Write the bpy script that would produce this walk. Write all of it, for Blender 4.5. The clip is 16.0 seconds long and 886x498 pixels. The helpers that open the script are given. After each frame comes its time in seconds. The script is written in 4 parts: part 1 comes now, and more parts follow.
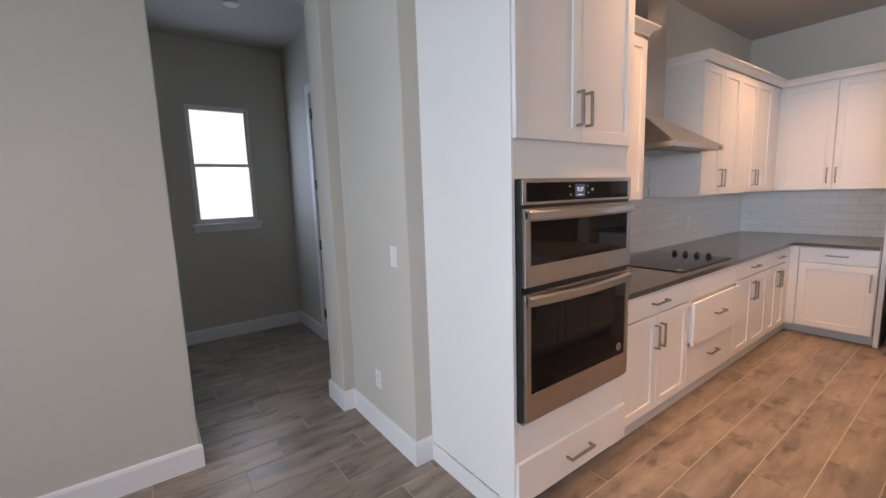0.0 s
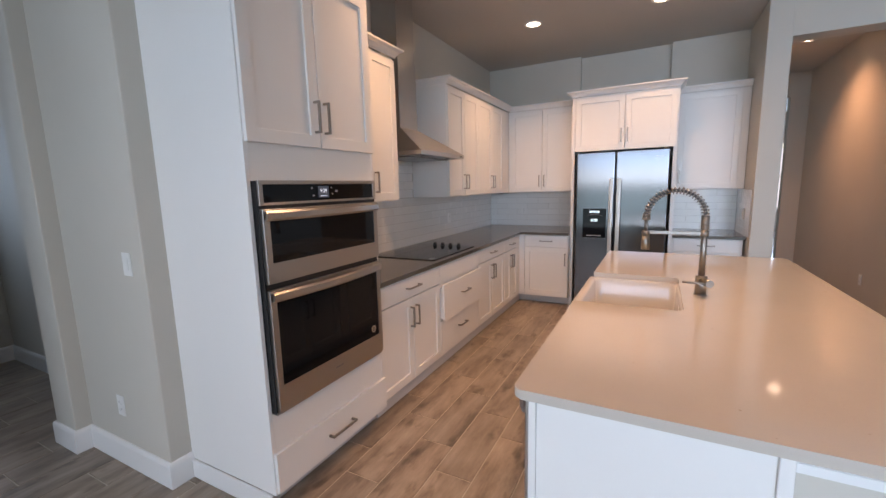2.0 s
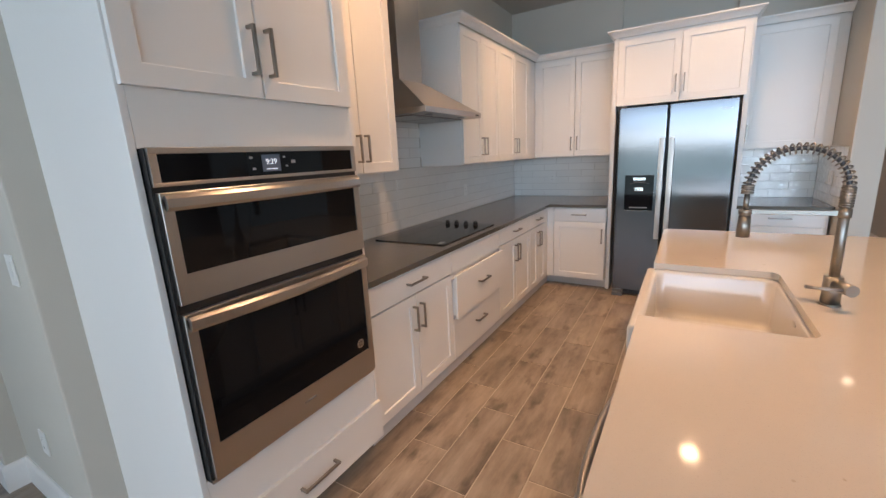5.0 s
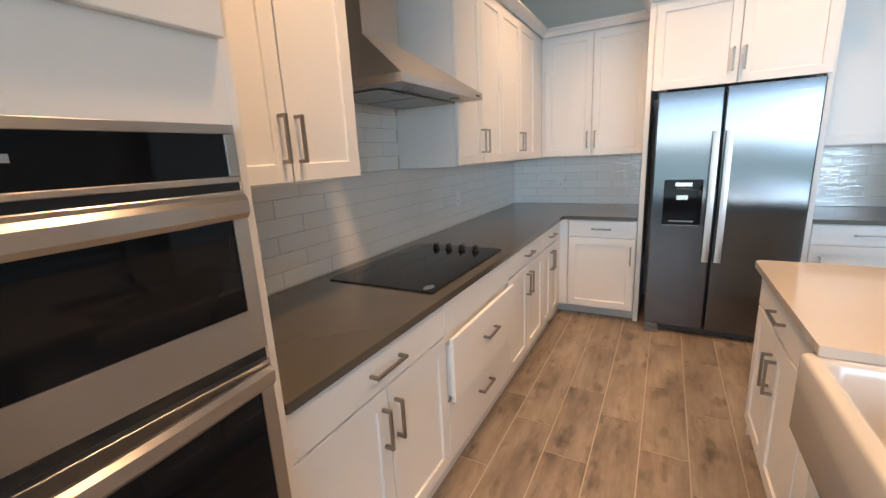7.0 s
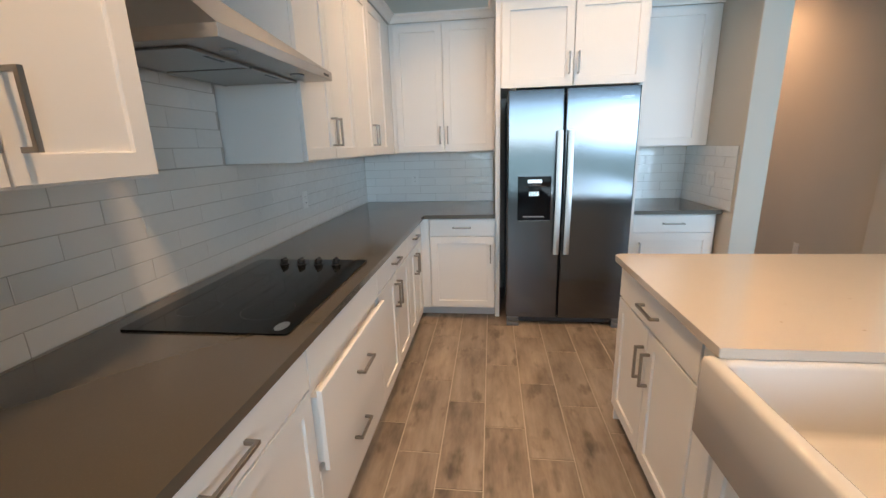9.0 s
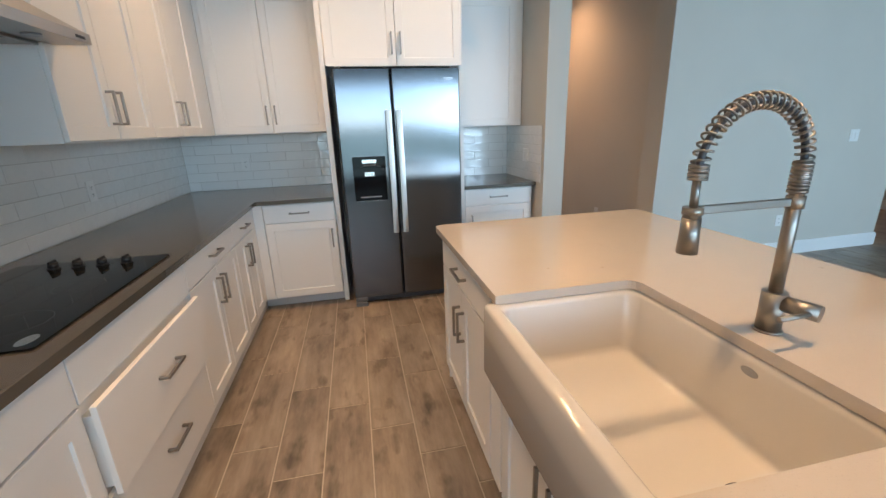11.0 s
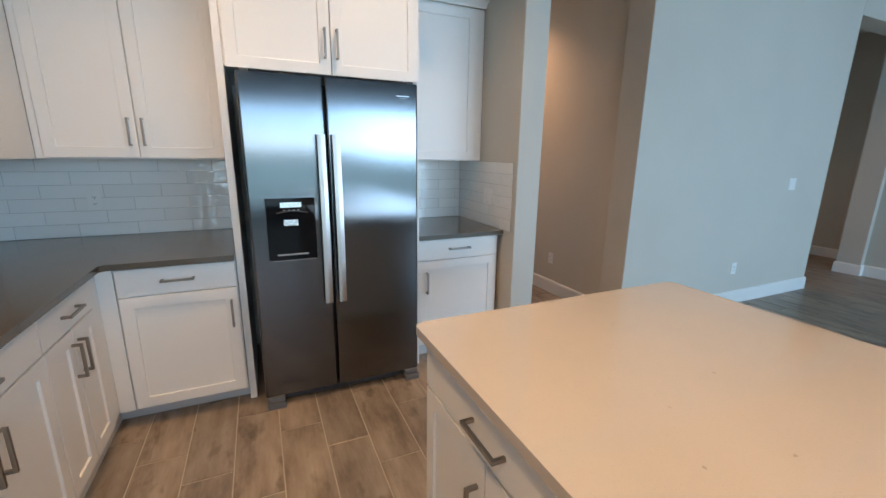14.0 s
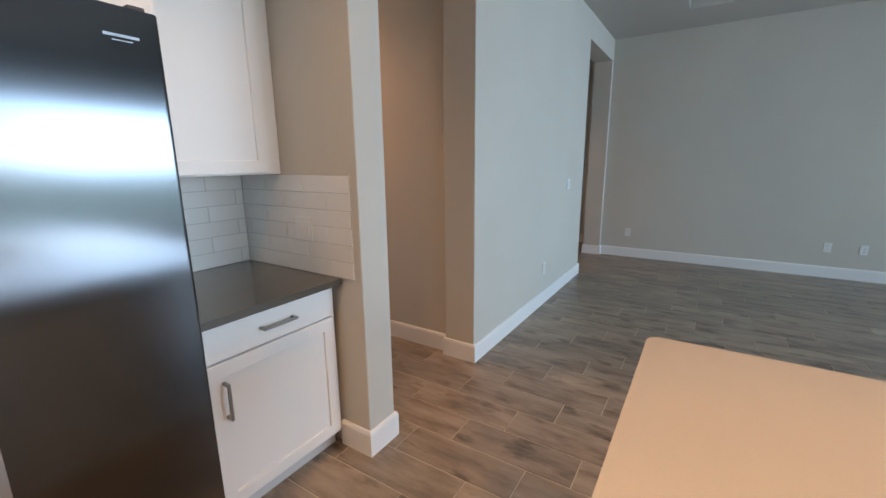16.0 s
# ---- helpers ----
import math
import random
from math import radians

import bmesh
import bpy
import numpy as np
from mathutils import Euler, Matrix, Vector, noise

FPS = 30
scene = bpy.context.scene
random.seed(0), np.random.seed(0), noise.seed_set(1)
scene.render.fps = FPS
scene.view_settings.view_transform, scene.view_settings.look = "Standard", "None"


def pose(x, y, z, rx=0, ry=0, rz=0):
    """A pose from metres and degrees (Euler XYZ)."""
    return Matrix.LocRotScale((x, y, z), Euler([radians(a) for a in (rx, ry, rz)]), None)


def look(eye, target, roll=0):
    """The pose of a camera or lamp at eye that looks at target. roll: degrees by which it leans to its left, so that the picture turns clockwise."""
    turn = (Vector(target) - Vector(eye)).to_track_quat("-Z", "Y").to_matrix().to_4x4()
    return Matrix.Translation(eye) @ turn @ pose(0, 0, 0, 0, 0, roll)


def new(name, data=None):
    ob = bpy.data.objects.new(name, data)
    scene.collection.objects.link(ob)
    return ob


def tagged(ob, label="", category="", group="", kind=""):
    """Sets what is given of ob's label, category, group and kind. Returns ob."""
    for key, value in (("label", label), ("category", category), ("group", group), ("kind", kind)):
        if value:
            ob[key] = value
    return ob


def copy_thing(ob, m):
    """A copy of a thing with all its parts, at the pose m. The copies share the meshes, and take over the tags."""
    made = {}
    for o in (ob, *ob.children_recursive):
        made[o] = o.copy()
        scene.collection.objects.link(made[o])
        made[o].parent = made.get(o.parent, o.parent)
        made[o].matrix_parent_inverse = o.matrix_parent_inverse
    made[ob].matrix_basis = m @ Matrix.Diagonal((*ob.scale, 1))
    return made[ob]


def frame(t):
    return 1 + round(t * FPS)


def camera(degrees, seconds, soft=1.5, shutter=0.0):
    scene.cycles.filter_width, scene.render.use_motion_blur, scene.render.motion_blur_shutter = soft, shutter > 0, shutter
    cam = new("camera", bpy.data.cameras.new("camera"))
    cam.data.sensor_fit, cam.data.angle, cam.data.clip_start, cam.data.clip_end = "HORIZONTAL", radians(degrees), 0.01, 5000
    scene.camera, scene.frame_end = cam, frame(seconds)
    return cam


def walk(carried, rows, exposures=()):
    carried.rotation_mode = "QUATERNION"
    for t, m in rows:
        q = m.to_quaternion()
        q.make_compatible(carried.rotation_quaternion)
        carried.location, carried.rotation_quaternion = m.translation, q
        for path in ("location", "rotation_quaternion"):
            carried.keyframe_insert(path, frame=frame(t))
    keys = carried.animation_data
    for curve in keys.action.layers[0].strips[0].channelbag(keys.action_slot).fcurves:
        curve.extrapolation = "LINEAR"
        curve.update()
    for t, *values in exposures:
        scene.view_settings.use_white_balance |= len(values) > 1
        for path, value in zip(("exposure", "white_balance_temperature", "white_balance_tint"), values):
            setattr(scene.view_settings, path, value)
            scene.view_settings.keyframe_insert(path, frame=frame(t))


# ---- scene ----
cam = camera(94.8, 16.0)
PATH = [
    (0, (-0.089, -0.007, 1.493), (1.073, 1.598, 1.223), -1.94),
    (0.5, (-0.063, -0.100, 1.499), (1.301, 1.336, 1.219), -1.61),
    (1, (-0.062, -0.184, 1.510), (1.473, 1.066, 1.221), -1.35),
    (1.5, (-0.041, -0.271, 1.495), (1.620, 0.805, 1.207), -1.45),
    (2, (-0.031, -0.343, 1.494), (1.719, 0.578, 1.194), -1.44),
    (2.5, (-0.023, -0.409, 1.492), (1.774, 0.409, 1.174), -1.56),
    (3, (-0.004, -0.447, 1.483), (1.802, 0.340, 1.139), -1.59),
    (3.5, (0.052, -0.444, 1.478), (1.835, 0.379, 1.099), -1.87),
    (4, (0.191, -0.354, 1.473), (1.923, 0.555, 1.057), -2.03),
    (4.2, (0.260, -0.307, 1.481), (1.961, 0.652, 1.049), -2.29),
    (6.3, (1.101, 0.238, 1.478), (2.759, 1.262, 1.029), -3.11),
    (6.5, (1.179, 0.290, 1.469), (2.856, 1.285, 1.023), -3.31),
    (7, (1.398, 0.400, 1.466), (3.105, 1.341, 1.020), -2.86),
    (7.5, (1.601, 0.523, 1.462), (3.374, 1.332, 1.012), -2.32),
    (8, (1.727, 0.628, 1.457), (3.577, 1.239, 1.005), -2.20),
    (8.5, (1.740, 0.636, 1.455), (3.639, 1.057, 0.987), -1.84),
    (9, (1.705, 0.608, 1.456), (3.629, 0.844, 0.965), -1.70),
    (9.5, (1.680, 0.563, 1.456), (3.611, 0.618, 0.939), -1.42),
    (10, (1.668, 0.500, 1.444), (3.588, 0.383, 0.896), -1.35),
    (10.2, (1.662, 0.471, 1.439), (3.575, 0.292, 0.883), -1.53),
    (12.3, (1.761, 0.348, 1.400), (3.586, -0.241, 0.835), -0.67),
    (12.5, (1.828, 0.383, 1.421), (3.652, -0.225, 0.870), -0.21),
    (13, (2.033, 0.453, 1.434), (3.853, -0.201, 0.924), 0.17),
    (13.5, (2.288, 0.460, 1.429), (4.103, -0.236, 0.958), 0.21),
    (14, (2.574, 0.427, 1.455), (4.349, -0.372, 0.995), 0.75),
    (14.5, (2.880, 0.423, 1.445), (4.538, -0.596, 0.982), -0.10),
    (15, (3.136, 0.381, 1.430), (4.644, -0.852, 0.975), -1.09),
    (15.5, (3.401, 0.242, 1.449), (4.730, -1.185, 1.008), -0.66),
    (16, (3.634, 0.142, 1.452), (4.690, -1.503, 1.031), -0.56),
]

EXPOSURES = [(0.0, 0.12, 7350, 26), (2.0, -0.1, 7100, 23), (4.2, -0.12, 6950, 18), (6.3, 0.25, 6900, 13), (10.2, 0.08, 6350, 5), (12.5, 0.0, 6350, 8), (14.0, -0.02, 6100, 5), (16.0, 0.08, 6800, 12)]
walk(cam, [(t, look(eye, target, roll)) for t, eye, target, roll in PATH], EXPOSURES)

# ---- world and light ----
CEIL = 3.12
world = bpy.data.worlds.new("sky")
scene.world = world
world.use_nodes = True
wn = world.node_tree
sky = wn.nodes.new("ShaderNodeTexSky")
sky.sky_type, sky.sun_disc = "NISHITA", False
sky.sun_elevation, sky.sun_rotation = radians(55), radians(90)
bg = wn.nodes["Background"]
bg.inputs["Strength"].default_value = 0.12
wn.links.new(sky.outputs["Color"], bg.inputs["Color"])

DAY = (0.47, 0.71, 1.0)
HAZE = (0.72, 0.88, 1.0)
LOW = (0.52, 0.80, 0.95)
WARM = (1.0, 0.60, 0.32)
HALL_WARM = (1.0, 0.52, 0.27)
P_DOORS, P_DOWN, P_HALL, P_NOOK = 1.12, 26.0, 27.0, 9.0


def lamp(name, kind, place, aim, power, colour):
    data = bpy.data.lights.new(name, kind)
    data.energy, data.color = power, colour
    ob = new(name, data)
    ob.matrix_world = look(place, aim)
    return data


def panel_lamp(name, place, aim, power, colour, wide, high, spread=180):
    data = lamp(name, "AREA", place, aim, power, colour)
    data.shape, data.size, data.size_y, data.spread = "RECTANGLE", wide, high, radians(spread)


def spot_lamp(name, x, y, power, colour):
    data = lamp(name, "SPOT", (x, y, CEIL - 0.03), (x, y, 0), power, colour)
    data.spot_size, data.spot_blend, data.shadow_soft_size = radians(124), 1.0, 0.06


sun = lamp("sun", "SUN", (14, 2, 20), (0, 0, 0), 3.5, (1.0, 0.95, 0.88))
sun.angle = radians(0.5)
WINDOWS = [(-6.2, -1.95), (-1.85, 2.4)]
WX = -2.8
# what the row of glass doors lets in: open sky, bright haze over the garden, lawn and patio
# the second panel is an added fill that brightens the living room wall
for name, y, z, wide, high, aim, power, spread, colour in (("sky_light", -1.9, 2.15, 8.3, 0.50, 0.6, 56, 140, DAY), ("low_sky_light", -4.05, 1.80, 4.3, 1.15, 0.9, 56, 90, DAY), ("haze_light", -1.9, 1.66, 8.3, 0.44, 0.3, 42, 130, HAZE), ("patio_light", -1.9, 0.78, 8.3, 1.10, 0.8, 18, 105, LOW)):
    panel_lamp(name, (WX + (0.09 if name == "low_sky_light" else 0.06), y, z), (9, y, aim), P_DOORS * power, colour, wide, high, spread)
panel_lamp("nook_window_light", (0.64, 4.87, 1.88), (0.64, 0, 1.5), P_NOOK, DAY, 0.5, 1.1)
panel_lamp("far_window_light", (13.15, -3.35, 1.56), (0, -2.6, 1.4), 90, DAY, 0.85, 1.6)
# the last four are added out of view to brighten counters, backsplash and oven doors
DOWNLIGHTS = [(4.37, 0.865), (4.39, -0.30), (2.3, 0.90), (2.3, -0.65), (-0.6, 0.9), (-0.6, -0.9)]
HALLLIGHT = (6.55, -1.85)
for (x, y), k in zip(DOWNLIGHTS, (3.6, 2.8, 4.2, 5.5, 1.8, 0.6)):
    spot_lamp("downlight_lamp", x, y, P_DOWN * k, WARM)
spot_lamp("hall_lamp", *HALLLIGHT, P_HALL * 4, HALL_WARM)
spot_lamp("corridor_lamp", 5.8, -5.0, P_HALL * 2, HALL_WARM)


# ---- materials ----
class Nodes:
    """A small builder of node materials."""

    def __init__(self, name, rough=0.5, metal=0.0, colour=(0.8, 0.8, 0.8)):
        self.m = bpy.data.materials.new(name)
        self.m.use_nodes = True
        self.t = self.m.node_tree
        self.b = self.t.nodes["Principled BSDF"]
        self.b.inputs["Base Color"].default_value = (*colour, 1)
        self.b.inputs["Roughness"].default_value = rough
        self.b.inputs["Metallic"].default_value = metal

    def n(self, kind, operation="", data_type="", blend_type="", **sockets):
        node = self.t.nodes.new(kind)
        if operation:
            node.operation = operation
        if data_type:
            node.data_type = data_type
        if blend_type:
            node.blend_type = blend_type
        for key, value in sockets.items():
            node.inputs[key].default_value = value
        return node

    def l(self, a, b):
        self.t.links.new(a, b)

    def coords(self, scale=(1, 1, 1), kind="Object"):
        tc = self.n("ShaderNodeTexCoord")
        mp = self.n("ShaderNodeMapping")
        mp.inputs["Scale"].default_value = scale
        self.l(tc.outputs[kind], mp.inputs["Vector"])
        return mp.outputs["Vector"]

    def world_coords(self, scale=(1, 1, 1)):
        g = self.n("ShaderNodeNewGeometry")
        mp = self.n("ShaderNodeMapping")
        mp.inputs["Scale"].default_value = scale
        self.l(g.outputs["Position"], mp.inputs["Vector"])
        return mp.outputs["Vector"]

    def noise(self, vec, scale, detail=3.0, rough=0.5):
        t = self.n("ShaderNodeTexNoise", Scale=scale, Detail=detail, Roughness=rough)
        self.l(vec, t.inputs["Vector"])
        return t.outputs["Fac"]

    def ramp(self, fac, stops):
        r = self.n("ShaderNodeValToRGB")
        el = r.color_ramp.elements
        while len(el) < len(stops):
            el.new(0.5)
        for e, (p, c) in zip(el, stops):
            e.position, e.color = p, (*c, 1)
        self.l(fac, r.inputs["Fac"])
        return r.outputs["Color"]

    def span(self, fac, a, b, lo=0.3, hi=0.7):
        r = self.n("ShaderNodeMapRange")
        for key, value in (("From Min", lo), ("From Max", hi), ("To Min", a), ("To Max", b)):
            r.inputs[key].default_value = value
        self.l(fac, r.inputs["Value"])
        return r.outputs["Result"]

    def bump(self, height, strength, dist=0.002):
        b = self.n("ShaderNodeBump", Strength=strength, Distance=dist)
        self.l(height, b.inputs["Height"])
        self.l(b.outputs["Normal"], self.b.inputs["Normal"])

    def colour(self, out):
        self.l(out, self.b.inputs["Base Color"])

    def rough(self, out):
        self.l(out, self.b.inputs["Roughness"])


def tint(c, k):
    return tuple(min(1.0, v * k) for v in c)


def painted(name, colour, rough, var=0.04, texture=120.0, bump=0.15, dist=0.0008):
    k = Nodes(name, rough)
    v = k.world_coords()
    big = k.noise(v, 1.3, 4)
    k.colour(k.ramp(big, [(0.3, tint(colour, 1 - var)), (0.7, tint(colour, 1 + var))]))
    fine = k.noise(v, texture, 3)
    k.bump(fine, bump, dist)
    k.rough(k.span(k.noise(v, 3.0, 3), rough - 0.04, rough + 0.05, 0.0, 1.0))
    return k.m


WALL = painted("wall_paint", (0.565, 0.535, 0.475), 0.75, 0.03, 160, 0.3, 0.0012)
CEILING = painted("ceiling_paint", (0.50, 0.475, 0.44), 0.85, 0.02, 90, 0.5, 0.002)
TRIM = painted("trim_paint", (0.80, 0.80, 0.79), 0.35, 0.02, 60, 0.05)
CABINET = painted("cabinet_paint", (0.80, 0.79, 0.77), 0.38, 0.015, 45, 0.05)
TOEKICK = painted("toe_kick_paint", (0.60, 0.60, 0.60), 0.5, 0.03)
DOORPAINT = painted("door_paint", (0.78, 0.78, 0.77), 0.4, 0.02)
PLATE = painted("plate_plastic", (0.78, 0.78, 0.76), 0.3, 0.01)


def quartz(name, base, speck, dark, rough):
    k = Nodes(name, rough)
    v = k.world_coords()
    a = k.noise(v, 2.2, 5)
    col = k.ramp(a, [(0.3, tint(base, 0.97)), (0.7, tint(base, 1.03))])
    s = k.noise(v, 330, 2)
    mixa = k.n("ShaderNodeMix", data_type="RGBA")
    k.l(k.span(s, 0, 0.5, 0.62, 0.72), mixa.inputs[0])
    k.l(col, mixa.inputs[6])
    mixa.inputs[7].default_value = (*speck, 1)
    d = k.noise(v, 26, 2)
    mixb = k.n("ShaderNodeMix", data_type="RGBA")
    k.l(k.span(d, 0, 0.55, 0.765, 0.80), mixb.inputs[0])
    k.l(mixa.outputs[2], mixb.inputs[6])
    mixb.inputs[7].default_value = (*dark, 1)
    k.colour(mixb.outputs[2])
    k.rough(k.span(k.noise(v, 60, 3), rough * 0.9, rough * 1.1, 0.0, 1.0))
    k.b.inputs["Coat Weight"].default_value = 0.35
    k.b.inputs["Coat Roughness"].default_value = 0.05
    return k.m


QUARTZ = quartz("white_quartz", (0.54, 0.49, 0.43), (0.46, 0.41, 0.35), (0.30, 0.24, 0.18), 0.085)
DARKTOP = quartz("grey_quartz", (0.082, 0.073, 0.059), (0.105, 0.093, 0.076), (0.068, 0.059, 0.048), 0.22)


def steel(name, colour, rough, axis, along=(1, 0, 0), aniso=0.6):
    """Brushed metal; axis: the direction in which the brush lines run."""
    k = Nodes(name, rough, 1.0, colour)
    sc = [3.0, 3.0, 3.0]
    sc[axis] = 1.2
    v = k.world_coords(tuple(sc))
    f = k.noise(v, 1.0, 4)
    k.colour(k.ramp(f, [(0.25, tint(colour, 0.96)), (0.75, tint(colour, 1.04))]))
    k.b.inputs["Anisotropic"].default_value = aniso
    way = k.n("ShaderNodeCombineXYZ", X=along[0], Y=along[1], Z=along[2])
    k.l(way.outputs["Vector"], k.b.inputs["Tangent"])
    return k.m


STEEL_FRIDGE = steel("brushed_steel_fridge", (0.152, 0.157, 0.166), 0.18, 2, (0.1, 1, 0.12), 0.85)
STEEL = steel("brushed_steel", (0.47, 0.45, 0.43), 0.34, 0, (0.15, 0.10, 1), 0.7)
NICKEL = steel("brushed_nickel", (0.32, 0.30, 0.275), 0.30, 0, (0.3, 0.4, 1), 0.2)
FAUCET = steel("brushed_faucet_steel", (0.31, 0.29, 0.265), 0.40, 2, (0.3, 0.4, 1), 0.3)
CHROME = Nodes("polished_steel", 0.12, 1.0, (0.62, 0.62, 0.62)).m
LOGO = Nodes("badge_silver", 0.25, 1.0, (0.7, 0.7, 0.7)).m
LOGO_DULL = Nodes("badge_dull_silver", 0.35, 1.0, (0.34, 0.345, 0.355)).m


def dark_glass(name, colour, rough):
    k = Nodes(name, rough, 0.0, colour)
    v = k.world_coords()
    k.rough(k.span(k.noise(v, 40, 3), rough, rough + 0.02, 0.0, 1.0))
    k.b.inputs["Specular IOR Level"].default_value = 0.36
    k.b.inputs["IOR"].default_value = 1.36
    return k.m


BLACKGLASS = dark_glass("black_glass", (0.006, 0.006, 0.007), 0.03)
COOKGLASS = dark_glass("cooktop_glass", (0.005, 0.005, 0.005), 0.05)
BLACK = painted("black_plastic", (0.012, 0.012, 0.013), 0.35, 0.1)
FOOTGREY = painted("foot_grey_plastic", (0.13, 0.135, 0.145), 0.4, 0.06)
DARKGREY = painted("dark_grey_plastic", (0.05, 0.05, 0.055), 0.45, 0.1)
GREYPLASTIC = painted("grey_plastic", (0.30, 0.31, 0.33), 0.35, 0.05)


def ceramic():
    k = Nodes("sink_ceramic", 0.10, 0.0, (0.58, 0.56, 0.53))
    v = k.world_coords()
    k.rough(k.span(k.noise(v, 6, 4), 0.05, 0.10, 0.0, 1.0))
    k.bump(k.noise(v, 9, 2), 0.05, 0.002)
    return k.m


SINK = ceramic()


def glazed():
    k = Nodes("glazed_tile", 0.035, 0.0, (0.66, 0.66, 0.64))
    info = k.n("ShaderNodeObjectInfo")
    k.colour(k.ramp(info.outputs["Random"], [(0.0, (0.80, 0.80, 0.78)), (1.0, (0.84, 0.84, 0.82))]))
    v = k.world_coords((13, 13, 34))
    k.b.inputs["Roughness"].default_value = 0.5
    k.b.inputs["Specular IOR Level"].default_value = 0.1
    k.b.inputs["Coat Weight"].default_value = 1.0
    k.b.inputs["Coat Roughness"].default_value = 0.015
    k.b.inputs["Coat IOR"].default_value = 1.75
    wave = k.n("ShaderNodeBump", Strength=1.0, Distance=0.006)
    k.l(k.noise(v, 1.0, 1.5), wave.inputs["Height"])
    k.l(wave.outputs["Normal"], k.b.inputs["Coat Normal"])
    return k.m


GLAZED = glazed()
GROUT = painted("grey_grout", (0.47, 0.455, 0.43), 0.9, 0.05)
FLOORGROUT = painted("floor_grout", (0.50, 0.435, 0.36), 0.9, 0.08)


def wood_tile(name, island):
    """Porcelain planks with a printed wood grain, each with a shade and grain of its own."""
    k = Nodes(name, 0.34)
    if island:
        rnd = k.n("ShaderNodeNewGeometry").outputs["Random Per Island"]
    else:
        rnd = k.n("ShaderNodeObjectInfo").outputs["Random"]
    g = k.n("ShaderNodeNewGeometry")
    off = k.n("ShaderNodeVectorMath", operation="SCALE")
    off.inputs[0].default_value = (37.0, 19.0, 5.0)
    k.l(rnd, off.inputs["Scale"])
    add = k.n("ShaderNodeVectorMath", operation="ADD")
    k.l(g.outputs["Position"], add.inputs[0])
    k.l(off.outputs["Vector"], add.inputs[1])

    def mapped(scale):
        mp = k.n("ShaderNodeMapping")
        mp.inputs["Scale"].default_value = scale
        k.l(add.outputs["Vector"], mp.inputs["Vector"])
        return mp.outputs["Vector"]

    grain = k.noise(mapped((2.6, 30, 1)), 1.0, 6, 0.62)
    soft = k.noise(mapped((2.4, 8.0, 1)), 1.0, 5, 0.62)
    knot = k.noise(mapped((4.5, 10, 1)), 1.0, 3, 0.55)
    base = k.ramp(soft, [(0.30, (0.145, 0.116, 0.094)), (0.48, (0.275, 0.226, 0.182)), (0.70, (0.385, 0.325, 0.266))])
    m1 = k.n("ShaderNodeMix", data_type="RGBA", blend_type="MULTIPLY")
    m1.inputs[0].default_value = 1.0
    k.l(base, m1.inputs[6])
    k.l(k.ramp(grain, [(0.3, (0.84, 0.83, 0.82)), (0.65, (1.05, 1.04, 1.03))]), m1.inputs[7])
    m2 = k.n("ShaderNodeMix", data_type="RGBA", blend_type="MULTIPLY")
    k.l(k.span(knot, 0, 0.9, 0.57, 0.72), m2.inputs[0])
    k.l(m1.outputs[2], m2.inputs[6])
    m2.inputs[7].default_value = (0.42, 0.40, 0.39, 1)
    m3 = k.n("ShaderNodeMix", data_type="RGBA", blend_type="MULTIPLY")
    m3.inputs[0].default_value = 1.0
    k.l(m2.outputs[2], m3.inputs[6])
    k.l(k.ramp(rnd, [(0.0, (0.86, 0.86, 0.87)), (0.5, (1.0, 0.99, 0.98)), (1.0, (1.12, 1.10, 1.08))]), m3.inputs[7])
    k.colour(m3.outputs[2])
    k.rough(k.span(soft, 0.30, 0.44))
    k.bump(grain, 0.12, 0.001)
    return k.m


WOODTILE = wood_tile("wood_look_tile", False)
WOODTILE_FAR = wood_tile("wood_look_tile_far", True)


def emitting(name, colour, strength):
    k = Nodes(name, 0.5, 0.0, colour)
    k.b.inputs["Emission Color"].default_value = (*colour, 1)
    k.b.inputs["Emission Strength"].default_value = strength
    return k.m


LENS = emitting("lamp_lens", (1.0, 0.80, 0.58), 14.0)
DISPLAY = emitting("clock_display", (0.75, 0.87, 1.0), 0.8)
DISPLAYBACK = emitting("display_back", (0.05, 0.07, 0.10), 0.4)
# emission stands in for daylight on the outdoor surfaces, stronger on the trim
OUTSIDE_GLOW = emitting("glowing_distance", (0.90, 0.94, 1.0), 0.85)
OUTSIDE_TRIM_GLOW = emitting("glowing_trim", (0.95, 0.97, 1.0), 1.5)


def glass():
    k = Nodes("window_glass", 0.0, 0.0, (1, 1, 1))
    k.b.inputs["Transmission Weight"].default_value = 1.0
    k.b.inputs["IOR"].default_value = 1.45
    return k.m


GLASS = glass()


def grass():
    k = Nodes("lawn", 0.9)
    v = k.world_coords()
    k.colour(k.ramp(k.noise(v, 3.0, 6), [(0.3, (0.05, 0.09, 0.03)), (0.7, (0.12, 0.16, 0.06))]))
    return k.m


LAWN = grass()
PAVER = painted("paver", (0.42, 0.41, 0.39), 0.85, 0.1, 30, 0.3)


